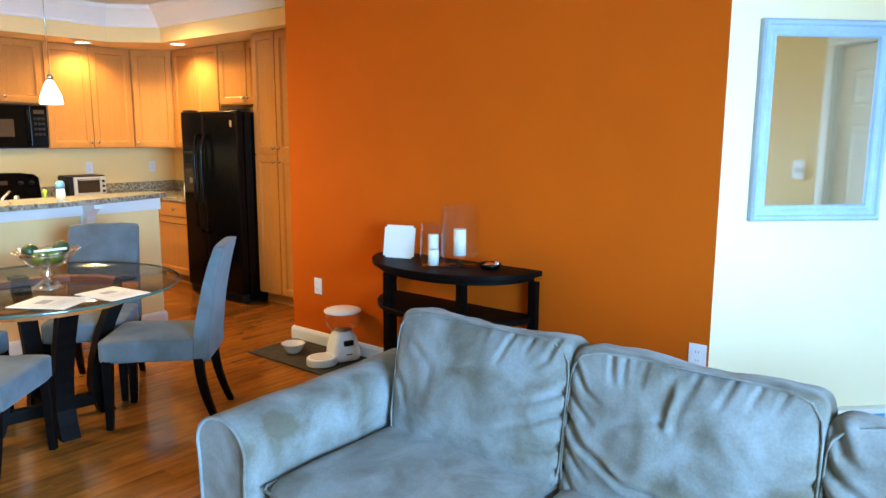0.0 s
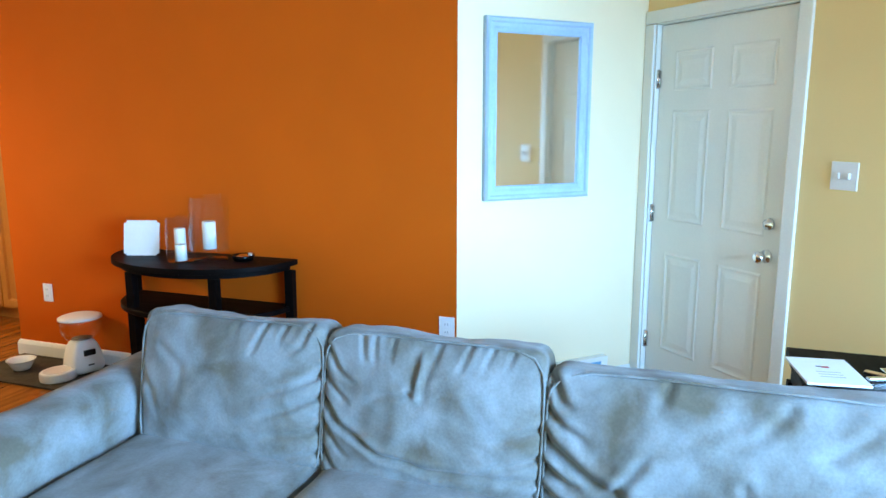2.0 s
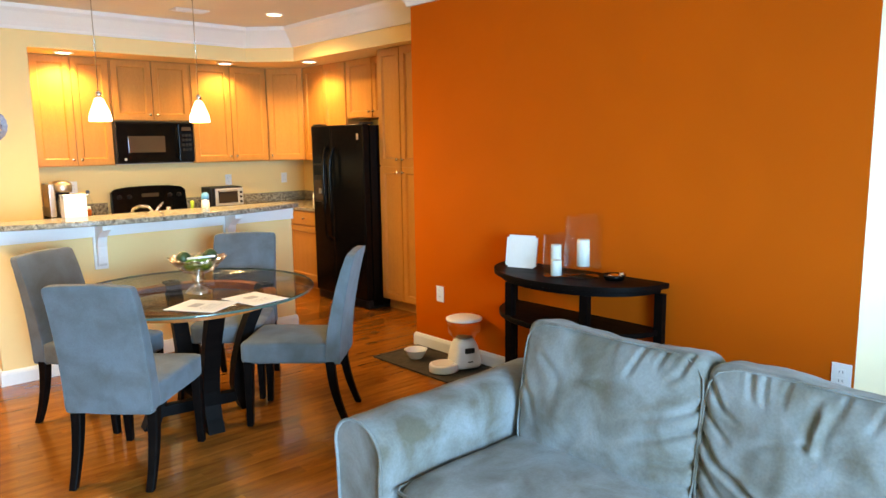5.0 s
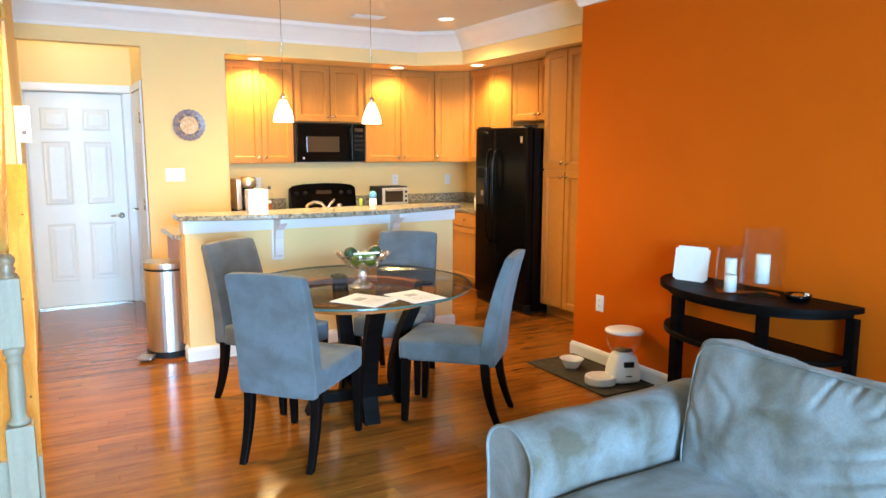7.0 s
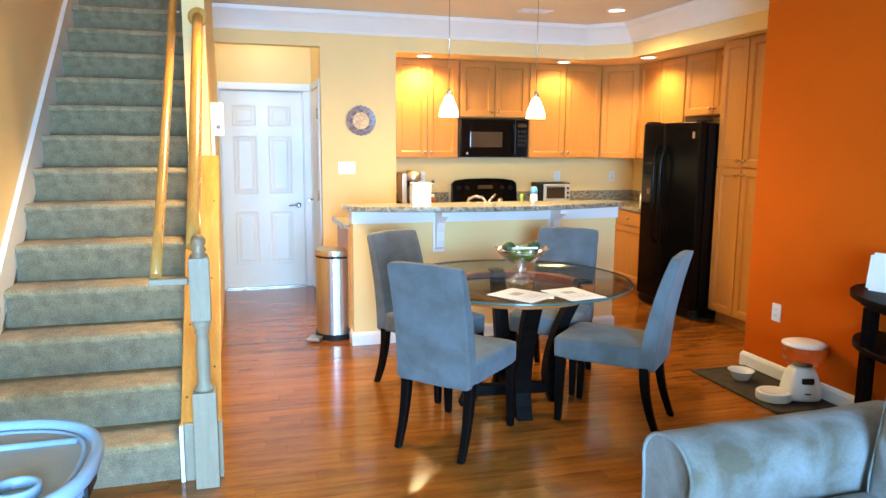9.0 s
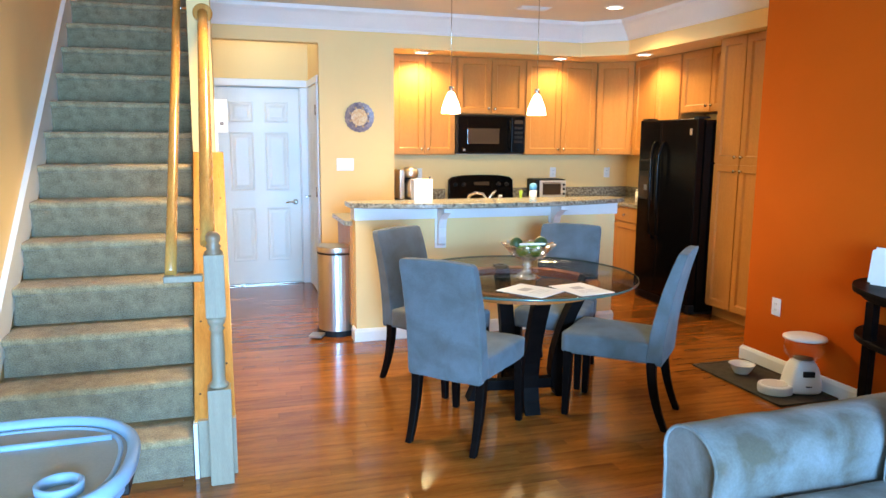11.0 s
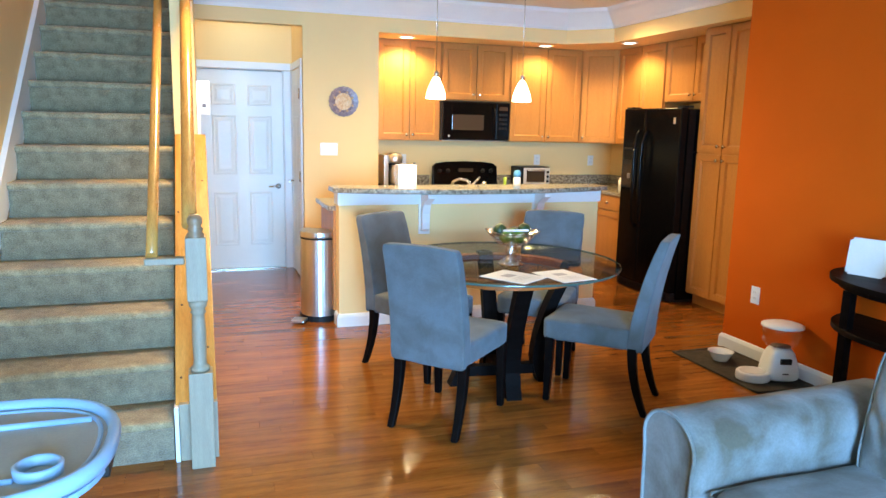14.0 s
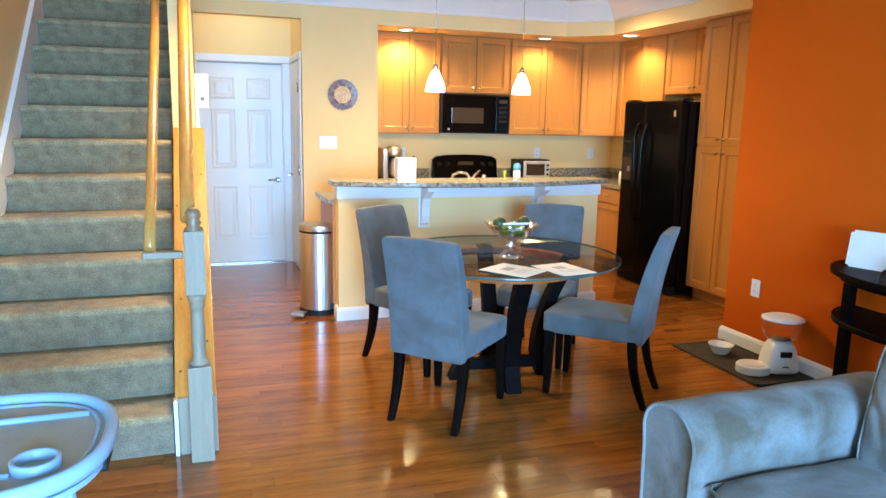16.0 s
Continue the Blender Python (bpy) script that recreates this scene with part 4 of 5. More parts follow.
# stainless step can
can = thing("trash_can", pose(0.892, 5.83, 0, 0, 0, -24) @ Matrix.Diagonal((1.08, 1.08, 1, 1)), "stainless steel step trash can with a rounded front", "trash can")
def dshape(w, d, n=20):
    return [(w * math.cos(math.pi * (1 + i / n)), d * 0.35 + d * math.sin(math.pi * (1 + i / n))) for i in range(n + 1)] + [(w, d * 0.72), (w * 0.9, d * 0.78), (-w * 0.9, d * 0.78), (-w, d * 0.72)]
bm = bmesh.new()
prism(bm, dshape(0.148, 0.165), 0.045, 0.644)
part("body", bm, STEEL, can)
bm = bmesh.new()
prism(bm, dshape(0.156, 0.172), 0.0, 0.044)
part("base", bm, BLACKMATT, can, "black plastic base")
bm = bmesh.new()
prism(bm, dshape(0.152, 0.17), 0.656, 0.705)
part("lid", soft(bm, 0.012, 3), STEEL, can)
part("pedal", slab(-0.155, -0.06, -0.20, -0.09, 0.014, 0.034, 0.006), STEEL, can)
part("lid_seam", soft(prism(bmesh.new(), dshape(0.1495, 0.1665), 0.6445, 0.6555), 0.001, 1), BLACKMATT, can)

# pendants and recessed lights
for x, y, z in PENDANTS:
    p = thing("pendant_lamp", pose(x, y, z), "lit white glass pendant lamp on a thin cord", "lamp", "pendants over the bar")
    part("shade", lathe([(0.016, 0.12), (0.026, 0.115), (0.05, 0.06), (0.068, 0.01), (0.072, -0.03), (0.068, -0.032), (0.064, 0.008), (0.046, 0.056), (0.022, 0.11)], 28), SHADE, p)
    part("socket", lathe([(0, 0.165), (0.014, 0.165), (0.02, 0.15), (0.02, 0.122), (0, 0.122)], 16), NICKEL, p)
    part("cord", tube([(0, 0, 0.166), (0, 0, CEIL - z - 0.02)], 0.0035, 6), NICKEL, p)
    part("canopy", lathe([(0, CEIL - z - 0.022), (0.055, CEIL - z - 0.02), (0.06, CEIL - z - 0.001), (0, CEIL - z - 0.001)], 24), NICKEL, p)
# includes a body for the added aisle lamp (y 4.60)
for x, y, z, power in RECESSED:
    p = thing("recessed_light", pose(x, y, z), "round lit recessed ceiling downlight, the aisle one added", "light", "recessed lights")
    part("ring", lathe([(0.068, -0.001), (0.085, -0.001), (0.083, -0.007), (0.07, -0.010), (0.068, -0.001)], 28), TRIM, p)
    part("lens", lathe([(0, -0.003), (0.067, -0.003)], 28), BULBDISC, p)
# body for the added hall fill; no known fixture here
hl = thing("hall_ceiling_light", pose(HALLFILL[0], HALLFILL[1], CEIL), "small added fill light on the hall ceiling, hidden by the header", "light")
part("base", lathe([(0, -0.001), (0.10, -0.001), (0.10, -0.02), (0, -0.02)], 28), TRIM, hl)
part("bulb", lathe([(0, -0.021), (0.02, -0.021), (0.03, -0.05), (0, -0.075)], 20), BULBDISC, hl).visible_shadow = False
hl = thing("stair_ceiling_light", pose(STAIRLIGHT[0], STAIRLIGHT[1], 5.2), "lit flush light above the stair head", "light")
part("base", lathe([(0, -0.001), (0.12, -0.001), (0.12, -0.02), (0, -0.02)], 28), TRIM, hl)
sm = thing("ceiling_vent", pose(2.816, 6.476, CEIL), "small white ceiling register", "vent")
part("frame", slab(-0.15, 0.15, -0.08, 0.08, -0.008, -0.001, 0.003), TRIM, sm)
for k in range(6):
    part("slat", slab(-0.13, 0.13, -0.06 + k * 0.022, -0.048 + k * 0.022, -0.014, -0.0085), TRIM, sm)

# control box on the stair wall
tb = thing("wall_control_box", pose(0.03, 5.42, 1.67, 0, 0, 90), "white wall control box with its cover swung open", "control box")
part("case", slab(-0.10, 0.06, -0.022, -0.001, -0.24, 0.10, 0.004), WHITEPLASTIC, tb)
part("cover", slab(-0.112, -0.103, -0.085, -0.002, -0.105, 0.11, 0.003), WHITEPLASTIC, tb, "open white cover")
part("latch", slab(-0.1155, -0.1125, -0.06, -0.035, -0.06, -0.035, 0.001), INK, tb)
# black strip drawn for the shadow gap beside the cover
part("cover_shadow", slab(-0.1035, -0.1005, -0.012, -0.0225, -0.10, 0.10), BLACKMATT, tb)

# ---------- dining set ----------
def rounded_box(w, d, h, power=8, cuts=10, crease=0.0, seed=0.0, puff=0.0):
    """A soft block, centred, as upholstery: edges rounded, faces slightly puffed and uneven."""
    bm = bmesh.new()
    bmesh.ops.create_cube(bm, size=2)
    bmesh.ops.subdivide_edges(bm, edges=bm.edges, cuts=cuts, use_grid_fill=True)
    for v in bm.verts:
        p = v.co
        k = (abs(p.x) ** power + abs(p.y) ** power + abs(p.z) ** power) ** (-1 / power)
        q = p * (k if k < 1 else 1)
        b = 1 + puff * (1 - abs(q.x) ** 2) * (1 - abs(q.z) ** 2) if abs(p.y) > 0.99 else 1
        c = Vector((q.x * w / 2, q.y * d / 2 * b, q.z * h / 2))
        if crease:
            c += v.normal * crease * (noise.noise(c * 5 + Vector((seed, 0, 0))) + 0.6 * noise.noise(c * 13 + Vector((0, seed, 0))))
        v.co = c
    for f in bm.faces:
        f.smooth = True
    return bm


def dining_chair(m, label):
    """Parsons chair, facing local +y."""
    c = thing("dining_chair", m, label, "chair", "chairs round the table")
    bm = rounded_box(0.44, 0.50, 0.115, 14, 13, 0.004, 1.0)
    for v in bm.verts:
        if v.co.z > 0:
            v.co.z += 0.012 * max(0, 1 - (v.co.x / 0.22) ** 2) * max(0, 1 - (v.co.y / 0.25) ** 2)
        v.co.x *= 0.93 + 0.07 * min(1, (v.co.y + 0.25) / 0.4)
    bmesh.ops.translate(bm, vec=(0, 0.02, 0.418), verts=bm.verts)
    part("seat", bm, CHAIRCLOTH, c)
    bm = rounded_box(0.415, 0.085, 0.60, 26, 24, 0.003, 4.0)
    for v in bm.verts:
        t = (v.co.z + 0.30) / 0.60
        v.co.x *= 1.0 - 0.02 * t + 0.02 * max(0.0, 0.25 - t)
        t = min(1.0, max(0.0, t))
        v.co.y *= 1 - 0.42 * t ** 1.5
        v.co.y += -0.238 - 0.118 * max(0.0, t) ** 1.7
        v.co.z = 0.352 + (v.co.z + 0.30) * 1.02 - 0.006 * (v.co.x / 0.2) ** 2 * (t > 0.9)
    back = part("backrest", bm, CHAIRCLOTH, c)
    # welt seams down both rear edges
    for x in (-0.2, 0.2):
        path = []
        for i in range(13):
            t = 0.03 + 0.94 * i / 12
            path.append((x * (1.0 - 0.02 * t), -0.238 - 0.118 * t ** 1.7 - 0.0425 * (1 - 0.42 * t ** 1.5) + 0.003, 0.352 + 0.612 * t))
        part("welt", tube(path, 0.003, 6), CHAIRCLOTH, back)
    for x in (-0.195, 0.195):
        for front in (True, False):
            bm = bmesh.new()
            rows = []
            for i in range(9):
                t = i / 8
                z = 0.375 * (1 - t)
                half = 0.025 - 0.008 * t
                y = 0.225 + 0.01 * t if front else -0.225 - 0.085 * t ** 2
                xx = x * (1.0 if front else 0.93)
                rows.append([bm.verts.new((xx + a * half, y + b * half, z)) for a, b in ((-1, -1), (1, -1), (1, 1), (-1, 1))])
            for a, b in zip(rows, rows[1:]):
                for k in range(4):
                    bm.faces.new((a[k], a[(k + 1) % 4], b[(k + 1) % 4], b[k]))
            bm.faces.new(rows[0])
            bm.faces.new(rows[-1])
            bmesh.ops.recalc_face_normals(bm, faces=bm.faces)
            part("leg", soft(bm, 0.004, 1), ESPRESSO, c, "dark espresso leg")
    return c


first = dining_chair(pose(1.27, 3.772, 0, 0, 0, -46), "grey upholstered parsons chair with dark legs at the table")
copy_thing(first, pose(2.165, 3.775, 0, 0, 0, 45))
copy_thing(first, pose(1.326, 4.53, 0, 0, 0, -148))
copy_thing(first, pose(2.12, 4.45, 0, 0, 0, 140))

TX, TY = 1.715, 4.14
tb = thing("dining_table", pose(TX, TY, 0), "round glass-topped dining table on dark crossed legs", "table")
R = 0.675
part("glass_top", lathe([(0, 0.738), (R - 0.006, 0.738), (R, 0.744), (R - 0.002, 0.749), (R - 0.012, 0.751), (0, 0.751)], 96), TABLEGLASS, tb, "clear glass top with a bevelled edge")
ring = lathe([(0.395, 0.672), (0.462, 0.672), (0.462, 0.714), (0.395, 0.714), (0.395, 0.672)], 64)
for f in ring.faces:
    f.smooth = False
part("glass_edge", lathe([(R + 0.0005, 0.7385), (R + 0.003, 0.7415), (R + 0.003, 0.7475), (R + 0.0005, 0.7505)], 96), GLASSEDGE, tb, "polished greenish glass edge")
part("ring_apron", ring, CHERRY, tb, "orange-brown wooden ring")
for k in range(4):
    a = radians(-97 + 90 * k)
    bm = bmesh.new()
    rows = []
    for i in range(11):
        t = i / 10
        z = 0.73 * (1 - t) + 0.0
        r = 0.43 - 0.20 * math.sin(math.pi / 2 * min(1.0, t / 0.8)) + (0.5 * (t - 0.8) ** 1.5 if t > 0.8 else 0.0)
        half = 0.040 - 0.008 * math.sin(math.pi * t)
        rows.append([bm.verts.new((r * math.cos(a) - u * 0.044 * math.sin(a) + v * half * math.cos(a), r * math.sin(a) + u * 0.044 * math.cos(a) + v * half * math.sin(a), z)) for u, v in ((-1, -1), (1, -1), (1, 1), (-1, 1))])
    for p, q in zip(rows, rows[1:]):
        for j in range(4):
            bm.faces.new((p[j], p[(j + 1) % 4], q[(j + 1) % 4], q[j]))
    bm.faces.new(rows[0])
    bm.faces.new(rows[-1])
    bmesh.ops.recalc_face_normals(bm, faces=bm.faces)
    part("leg", bm, ESPRESSO, tb, "curved espresso leg")
    ob = part("glass_pad", lathe([(0, 0.731), (0.018, 0.731), (0.018, 0.7375), (0, 0.7375)], 14), BLACKMATT, tb)
    ob.location = (0.43 * math.cos(a), 0.43 * math.sin(a), 0)
for k in range(2):
    bm = slab(-0.25, 0.25, -0.03, 0.03, 0.05 + 0.0015 * k, 0.11 + 0.003 * k, 0.004)
    bmesh.ops.rotate(bm, matrix=Matrix.Rotation(radians(-97 + 90 * k), 3, "Z"), verts=bm.verts)
    part("cross_stretcher", bm, ESPRESSO, tb)

# pedestal fruit bowl
BOWL = (1.70, 4.00)
bw = thing("fruit_bowl", pose(BOWL[0], BOWL[1], 0.751) @ Matrix.Scale(0.87, 4), "cut glass pedestal bowl holding green fruit", "bowl")
part("pedestal", lathe([(0, 0.0), (0.088, 0.0), (0.086, 0.012), (0.062, 0.03), (0.034, 0.052), (0.026, 0.07), (0.042, 0.086), (0.030, 0.102), (0.040, 0.12), (0, 0.121)], 32), CUTGLASS, bw)
bm = bmesh.new()
n = 64
def wave(r, z, amp):
    return [bm.verts.new(((r + amp * math.cos(12 * 2 * math.pi * i / n)) * math.cos(2 * math.pi * i / n), (r + amp * math.cos(12 * 2 * math.pi * i / n)) * math.sin(2 * math.pi * i / n), z + amp * 0.9 * math.cos(12 * 2 * math.pi * i / n))) for i in range(n)]
rings = [wave(0.02, 0.118, 0), wave(0.10, 0.145, 0.002), wave(0.14, 0.19, 0.004), wave(0.175, 0.225, 0.007), wave(0.17, 0.228, 0.007), wave(0.132, 0.194, 0.004), wave(0.095, 0.151, 0.002), wave(0.02, 0.126, 0)]
for a, b in zip(rings, rings[1:]):
    for i in range(n):
        j = (i + 1) % n
        bm.faces.new((a[i], a[j], b[j], b[i]))
bm.faces.new(rings[0][::-1])
bm.faces.new(rings[-1])
bmesh.ops.recalc_face_normals(bm, faces=bm.faces)
part("bowl", bm, CUTGLASS, bw, "scalloped cut glass bowl", smooth=True)
for i, (dx, dy, dz, mt, lab, nm) in enumerate(((-0.045, 0.0, 0.185, APPLE, "round green apple in the bowl", "apple"), (0.035, -0.035, 0.185, APPLE, "round green apple in the bowl", "apple"), (0.03, 0.045, 0.19, APPLE, "round green apple in the bowl", "apple"),
                                   (-0.075, 0.03, 0.225, AVOCADO, "dark green avocado in the bowl", "avocado"), (0.085, 0.0, 0.23, AVOCADO, "dark green avocado in the bowl", "avocado"))):
    r = 0.038
    bm = lathe([(0, 0.72 * r), (0.25 * r, 0.92 * r), (0.6 * r, 0.9 * r), (0.95 * r, 0.4 * r), (r, 0), (0.85 * r, -0.5 * r), (0.45 * r, -0.85 * r), (0, -0.85 * r)], 20)
    fr = single(nm, bm, mt, pose(BOWL[0] + dx * 0.87, BOWL[1] + dy * 0.87, 0.751 + dz * 0.87, 20 * i, 15 * i, 0), lab, "fruit")
single("folded_napkin", slab(-0.06, 0.06, -0.045, 0.045, 0, 0.012, 0.004), PAPER, pose(BOWL[0] + 0.01, BOWL[1] - 0.03, 0.945, -8, 4, 20), "small folded white paper on the fruit", "paper")


def leaflet(name, m, w, d, label, t=0.002):
    p = thing(name, m, label, "paper")
    part("sheet", slab(-w / 2, w / 2, -d / 2, d / 2, 0, t), PAPER, p)
    part("print", slab(-w * 0.16, w * 0.16, d * 0.02, d * 0.22, t + 0.0003, t + 0.0008), PALEINK, p)
    for k in range(3):
        part("text_bar", slab(-w * 0.26, w * (0.26 - 0.07 * (k % 2)), -d * (0.11 + 0.08 * k), -d * (0.10 + 0.08 * k), t + 0.0003, t + 0.0008), PALEINK, p)
    return p


leaflet("paper_leaflet", pose(1.575, 3.68, 0.752, 0, 0, 33), 0.235, 0.28, "white printed leaflet on the glass table")
leaflet("paper_leaflet", pose(1.84, 3.63, 0.7545, 0, 0, 10), 0.215, 0.28, "white printed leaflet on the glass table")

# ---------- sofa ----------
sofa = thing("sofa", pose(0, 0, 0), "three-seat grey-taupe microsuede sofa with loose back cushions", "sofa")
SY0, SY1 = -0.64, 2.26     # along the orange wall
AW = 0.25                   # arm width
SXF, SXB = 1.42, 2.42       # front and back
part("base", soft(slab(SXF + 0.06, SXB - 0.05, SY0 + 0.03, SY1 - 0.03, 0.05, 0.30), 0.02, 2), SUEDE, sofa)
bm = rounded_box(0.22, SY1 - SY0 - 0.12, 0.46, 8, 12, 0.006, 3)
bmesh.ops.translate(bm, vec=(SXB - 0.11, (SY0 + SY1) / 2, 0.45), verts=bm.verts)
part("back_frame", bm, SUEDE, sofa)


def arm(y0):
    """A rolled arm: a rounded top, swept from front to back."""
    bm = bmesh.new()
    prof = [(0.012, 0.05), (0.006, 0.25), (0.0, 0.48)]
    for k in range(13):
        a = math.pi * k / 12
        prof.append((AW / 2 - (AW / 2 + 0.008) * math.cos(a), 0.545 + 0.105 * math.sin(a)))
    prof += [(AW, 0.48), (AW - 0.006, 0.25), (AW - 0.012, 0.05)]
    rows = []
    nx = 26
    for i in range(nx + 1):
        t = i / nx
        x = SXF + (SXB - 0.12 - SXF) * t
        pinch = 0.93 if i in (0,) else 1.0
        row = []
        for y, z in prof:
            w = 0.005 * noise.noise((x * 5, y * 9, z * 6)) if i else 0
            row.append(bm.verts.new((x, y0 + AW / 2 + (y - AW / 2) * pinch + w, 0.3 + (z + 0.012 * t - 0.3) * (1 if i else 0.975) + w)))
        rows.append(row)
    for a, b in zip(rows, rows[1:]):
        for j in range(len(prof) - 1):
            bm.faces.new((a[j], a[j + 1], b[j + 1], b[j]))
    bm.faces.new(rows[0])
    bm.faces.new(rows[-1])
    bmesh.ops.recalc_face_normals(bm, faces=bm.faces)
    for f in bm.faces:
        f.smooth = len(f.verts) == 4
    a = part("arm", bm, SUEDE, sofa, "rolled arm with piped front")
    path = [(SXF - 0.004, y0 + AW / 2 + (y - AW / 2) * 0.95, 0.3 + (z - 0.3) * 0.985) for y, z in prof]
    part("piping", tube(path, 0.006, 6), SUEDE, a)


arm(SY1 - AW)
arm(SY0)
SEATS = [(SY1 - AW - 0.005, 1.275), (1.27, 0.575), (0.57, SY0 + AW + 0.005)]


def seat_cushion(y1, y0, seed):
    w = abs(y1 - y0) - 0.006
    bm = rounded_box(w, 0.80, 0.18, 9, 14, 0.006, seed)
    for v in bm.verts:
        v.co.z += 0.018 * max(0, 1 - (2 * v.co.x / w) ** 2) * max(0, 1 - (v.co.y / 0.42) ** 2) if v.co.z > 0 else 0
    bmesh.ops.rotate(bm, matrix=Matrix.Rotation(radians(90), 3, "Z"), verts=bm.verts)
    bmesh.ops.translate(bm, vec=(SXF + 0.03 + 0.40, (y0 + y1) / 2, 0.375), verts=bm.verts)
    c = part("seat_cushion", bm, SUEDE, sofa)
    h = w / 2 - 0.004
    loop = []
    for sx, sy in ((1, 1), (1, -1), (-1, -1), (-1, 1)):
        loop.append((SXF + 0.43 + sx * 0.394, (y0 + y1) / 2 + sy * h * 0.985, 0.442))
    pts = []
    for i in range(4):
        a, b = Vector(loop[i]), Vector(loop[(i + 1) % 4])
        pts += [a.lerp(b, t) for t in (0.03, 0.25, 0.5, 0.75, 0.97)]
    part("piping", tube(pts, 0.005, 6, closed=True), SUEDE, c)


def near_line(u, v, line):
    """Distance to a polyline, and how far along it (0 to 1)."""
    best, along = 9.0, 0.0
    n = len(line) - 1
    for k in range(n):
        (ax, az), (bx, bz) = line[k], line[k + 1]
        dx, dz = bx - ax, bz - az
        t = max(0.0, min(1.0, ((u - ax) * dx + (v - az) * dz) / (dx * dx + dz * dz)))
        d = math.hypot(u - ax - t * dx, v - az - t * dz)
        if d < best:
            best, along = d, (k + t) / n
    return best, along


def back_cushion(y1, y0, seed, top, folds, lean=0.16):
    """A plump loose back cushion; each fold is (depth, width, points across the front face); its front faces -x."""
    w, h, d = abs(y1 - y0) + 0.01, 0.50, 0.22
    bm = bmesh.new()
    bmesh.ops.create_cube(bm, size=2)
    bmesh.ops.subdivide_edges(bm, edges=bm.edges, cuts=76, use_grid_fill=True)
    lines = [(depth, width, [(u * w / 2, v * h / 2) for u, v in pts]) for depth, width, pts in folds]
    for v in bm.verts:
        p = v.co.copy()
        k = min(1, (abs(p.x) ** 12 + abs(p.y) ** 9 + abs(p.z) ** 12) ** (-1 / 11))
        q = p * k
        pl = (1 - abs(q.x) ** 2.6) * (1 - abs(q.z) ** 2.6)
        c = Vector((q.x * w / 2, q.y * d / 2 * (0.72 + 0.42 * pl), q.z * h / 2))
        c.z += -0.010 * math.cos(q.x * 3.0) * (q.z > 0) * q.z + 0.012 * noise.noise((c.x * 4, seed, 0)) * max(0, q.z)
        if p.y < 0.6:
            push = 0.0
            wx, wz = c.x + 0.012 * noise.noise(c * 11), c.z + 0.012 * noise.noise(c * 9 + Vector((5, 0, 0)))
            for depth, width, pts in lines:
                off, along = near_line(wx, wz, pts)
                if off < width * 5:
                    fade = max(0.0, 1 - along) ** 0.6 if depth > 0 else math.sin(math.pi * min(1, max(0.05, along + 0.12)))
                    push += depth * fade * (math.exp(-(off / width) ** 2) - 0.42 * math.exp(-((off - width * 2.2) / (width * 1.3)) ** 2))
            c.y += push * min(1, (0.6 - p.y) / 0.9)
        c += v.normal * (0.007 * noise.noise(c * 6 + Vector((seed, 0, 0))) + 0.004 * noise.noise(c * 17 + Vector((0, seed, 0))))
        v.co = c
    for f in bm.faces:
        f.smooth = True
    bmesh.ops.rotate(bm, matrix=Matrix.Rotation(-lean * 1.0, 3, "X"), verts=bm.verts)
    bmesh.ops.rotate(bm, matrix=Matrix.Rotation(radians(-90), 3, "Z"), verts=bm.verts)
    place = Vector((2.13, (y0 + y1) / 2, top - h / 2 + 0.004))
    bmesh.ops.translate(bm, vec=place, verts=bm.verts)
    c = part("back_cushion", bm, SUEDE, sofa, "creased loose back cushion")
    # piping round the front seam
    pts = []
    for i in range(48):
        a = 2 * math.pi * i / 48
        ca, sa = math.cos(a), math.sin(a)
        kk = (abs(ca) ** 7 + abs(sa) ** 7) ** (-1 / 7)
        p = Vector((ca * kk * w / 2 * 0.985, -d / 2 * 0.70, sa * kk * h / 2 * 0.985))
        p = Matrix.Rotation(-lean, 3, "X") @ p
        p = Matrix.Rotation(radians(-90), 3, "Z") @ p
        pts.append(p + place)
    part("piping", tube(pts, 0.0038, 6, closed=True), SUEDE, c)


for i, (y1, y0) in enumerate(SEATS):
    seat_cushion(y1, y0, 3.0 + i)
back_cushion(SEATS[0][0] - 0.03, SEATS[0][1], 11, 0.885, (
    (0.016, 0.011, ((0.99, 0.40), (0.72, 0.20), (0.30, 0.02))),
    (0.015, 0.010, ((0.99, 0.10), (0.70, -0.08), (0.36, -0.22))),
    (0.014, 0.010, ((0.99, -0.28), (0.74, -0.40), (0.42, -0.50))),
    (0.012, 0.009, ((0.99, -0.58), (0.78, -0.66), (0.52, -0.80))),
    (0.010, 0.009, ((0.96, -0.80), (0.75, -0.90))),
    (0.011, 0.009, ((0.86, 0.97), (0.78, 0.74), (0.66, 0.56))),
    (0.009, 0.008, ((0.62, 0.97), (0.55, 0.70))),
    (0.009, 0.008, ((0.40, 0.97), (0.33, 0.68), (0.28, 0.52))),
    (0.006, 0.010, ((0.10, 0.97), (0.06, 0.70))),
    (0.008, 0.014, ((-0.99, 0.10), (-0.80, -0.10), (-0.72, -0.45))),
    (0.005, 0.016, ((-0.70, 0.55), (-0.45, 0.25), (-0.50, -0.20))),
))
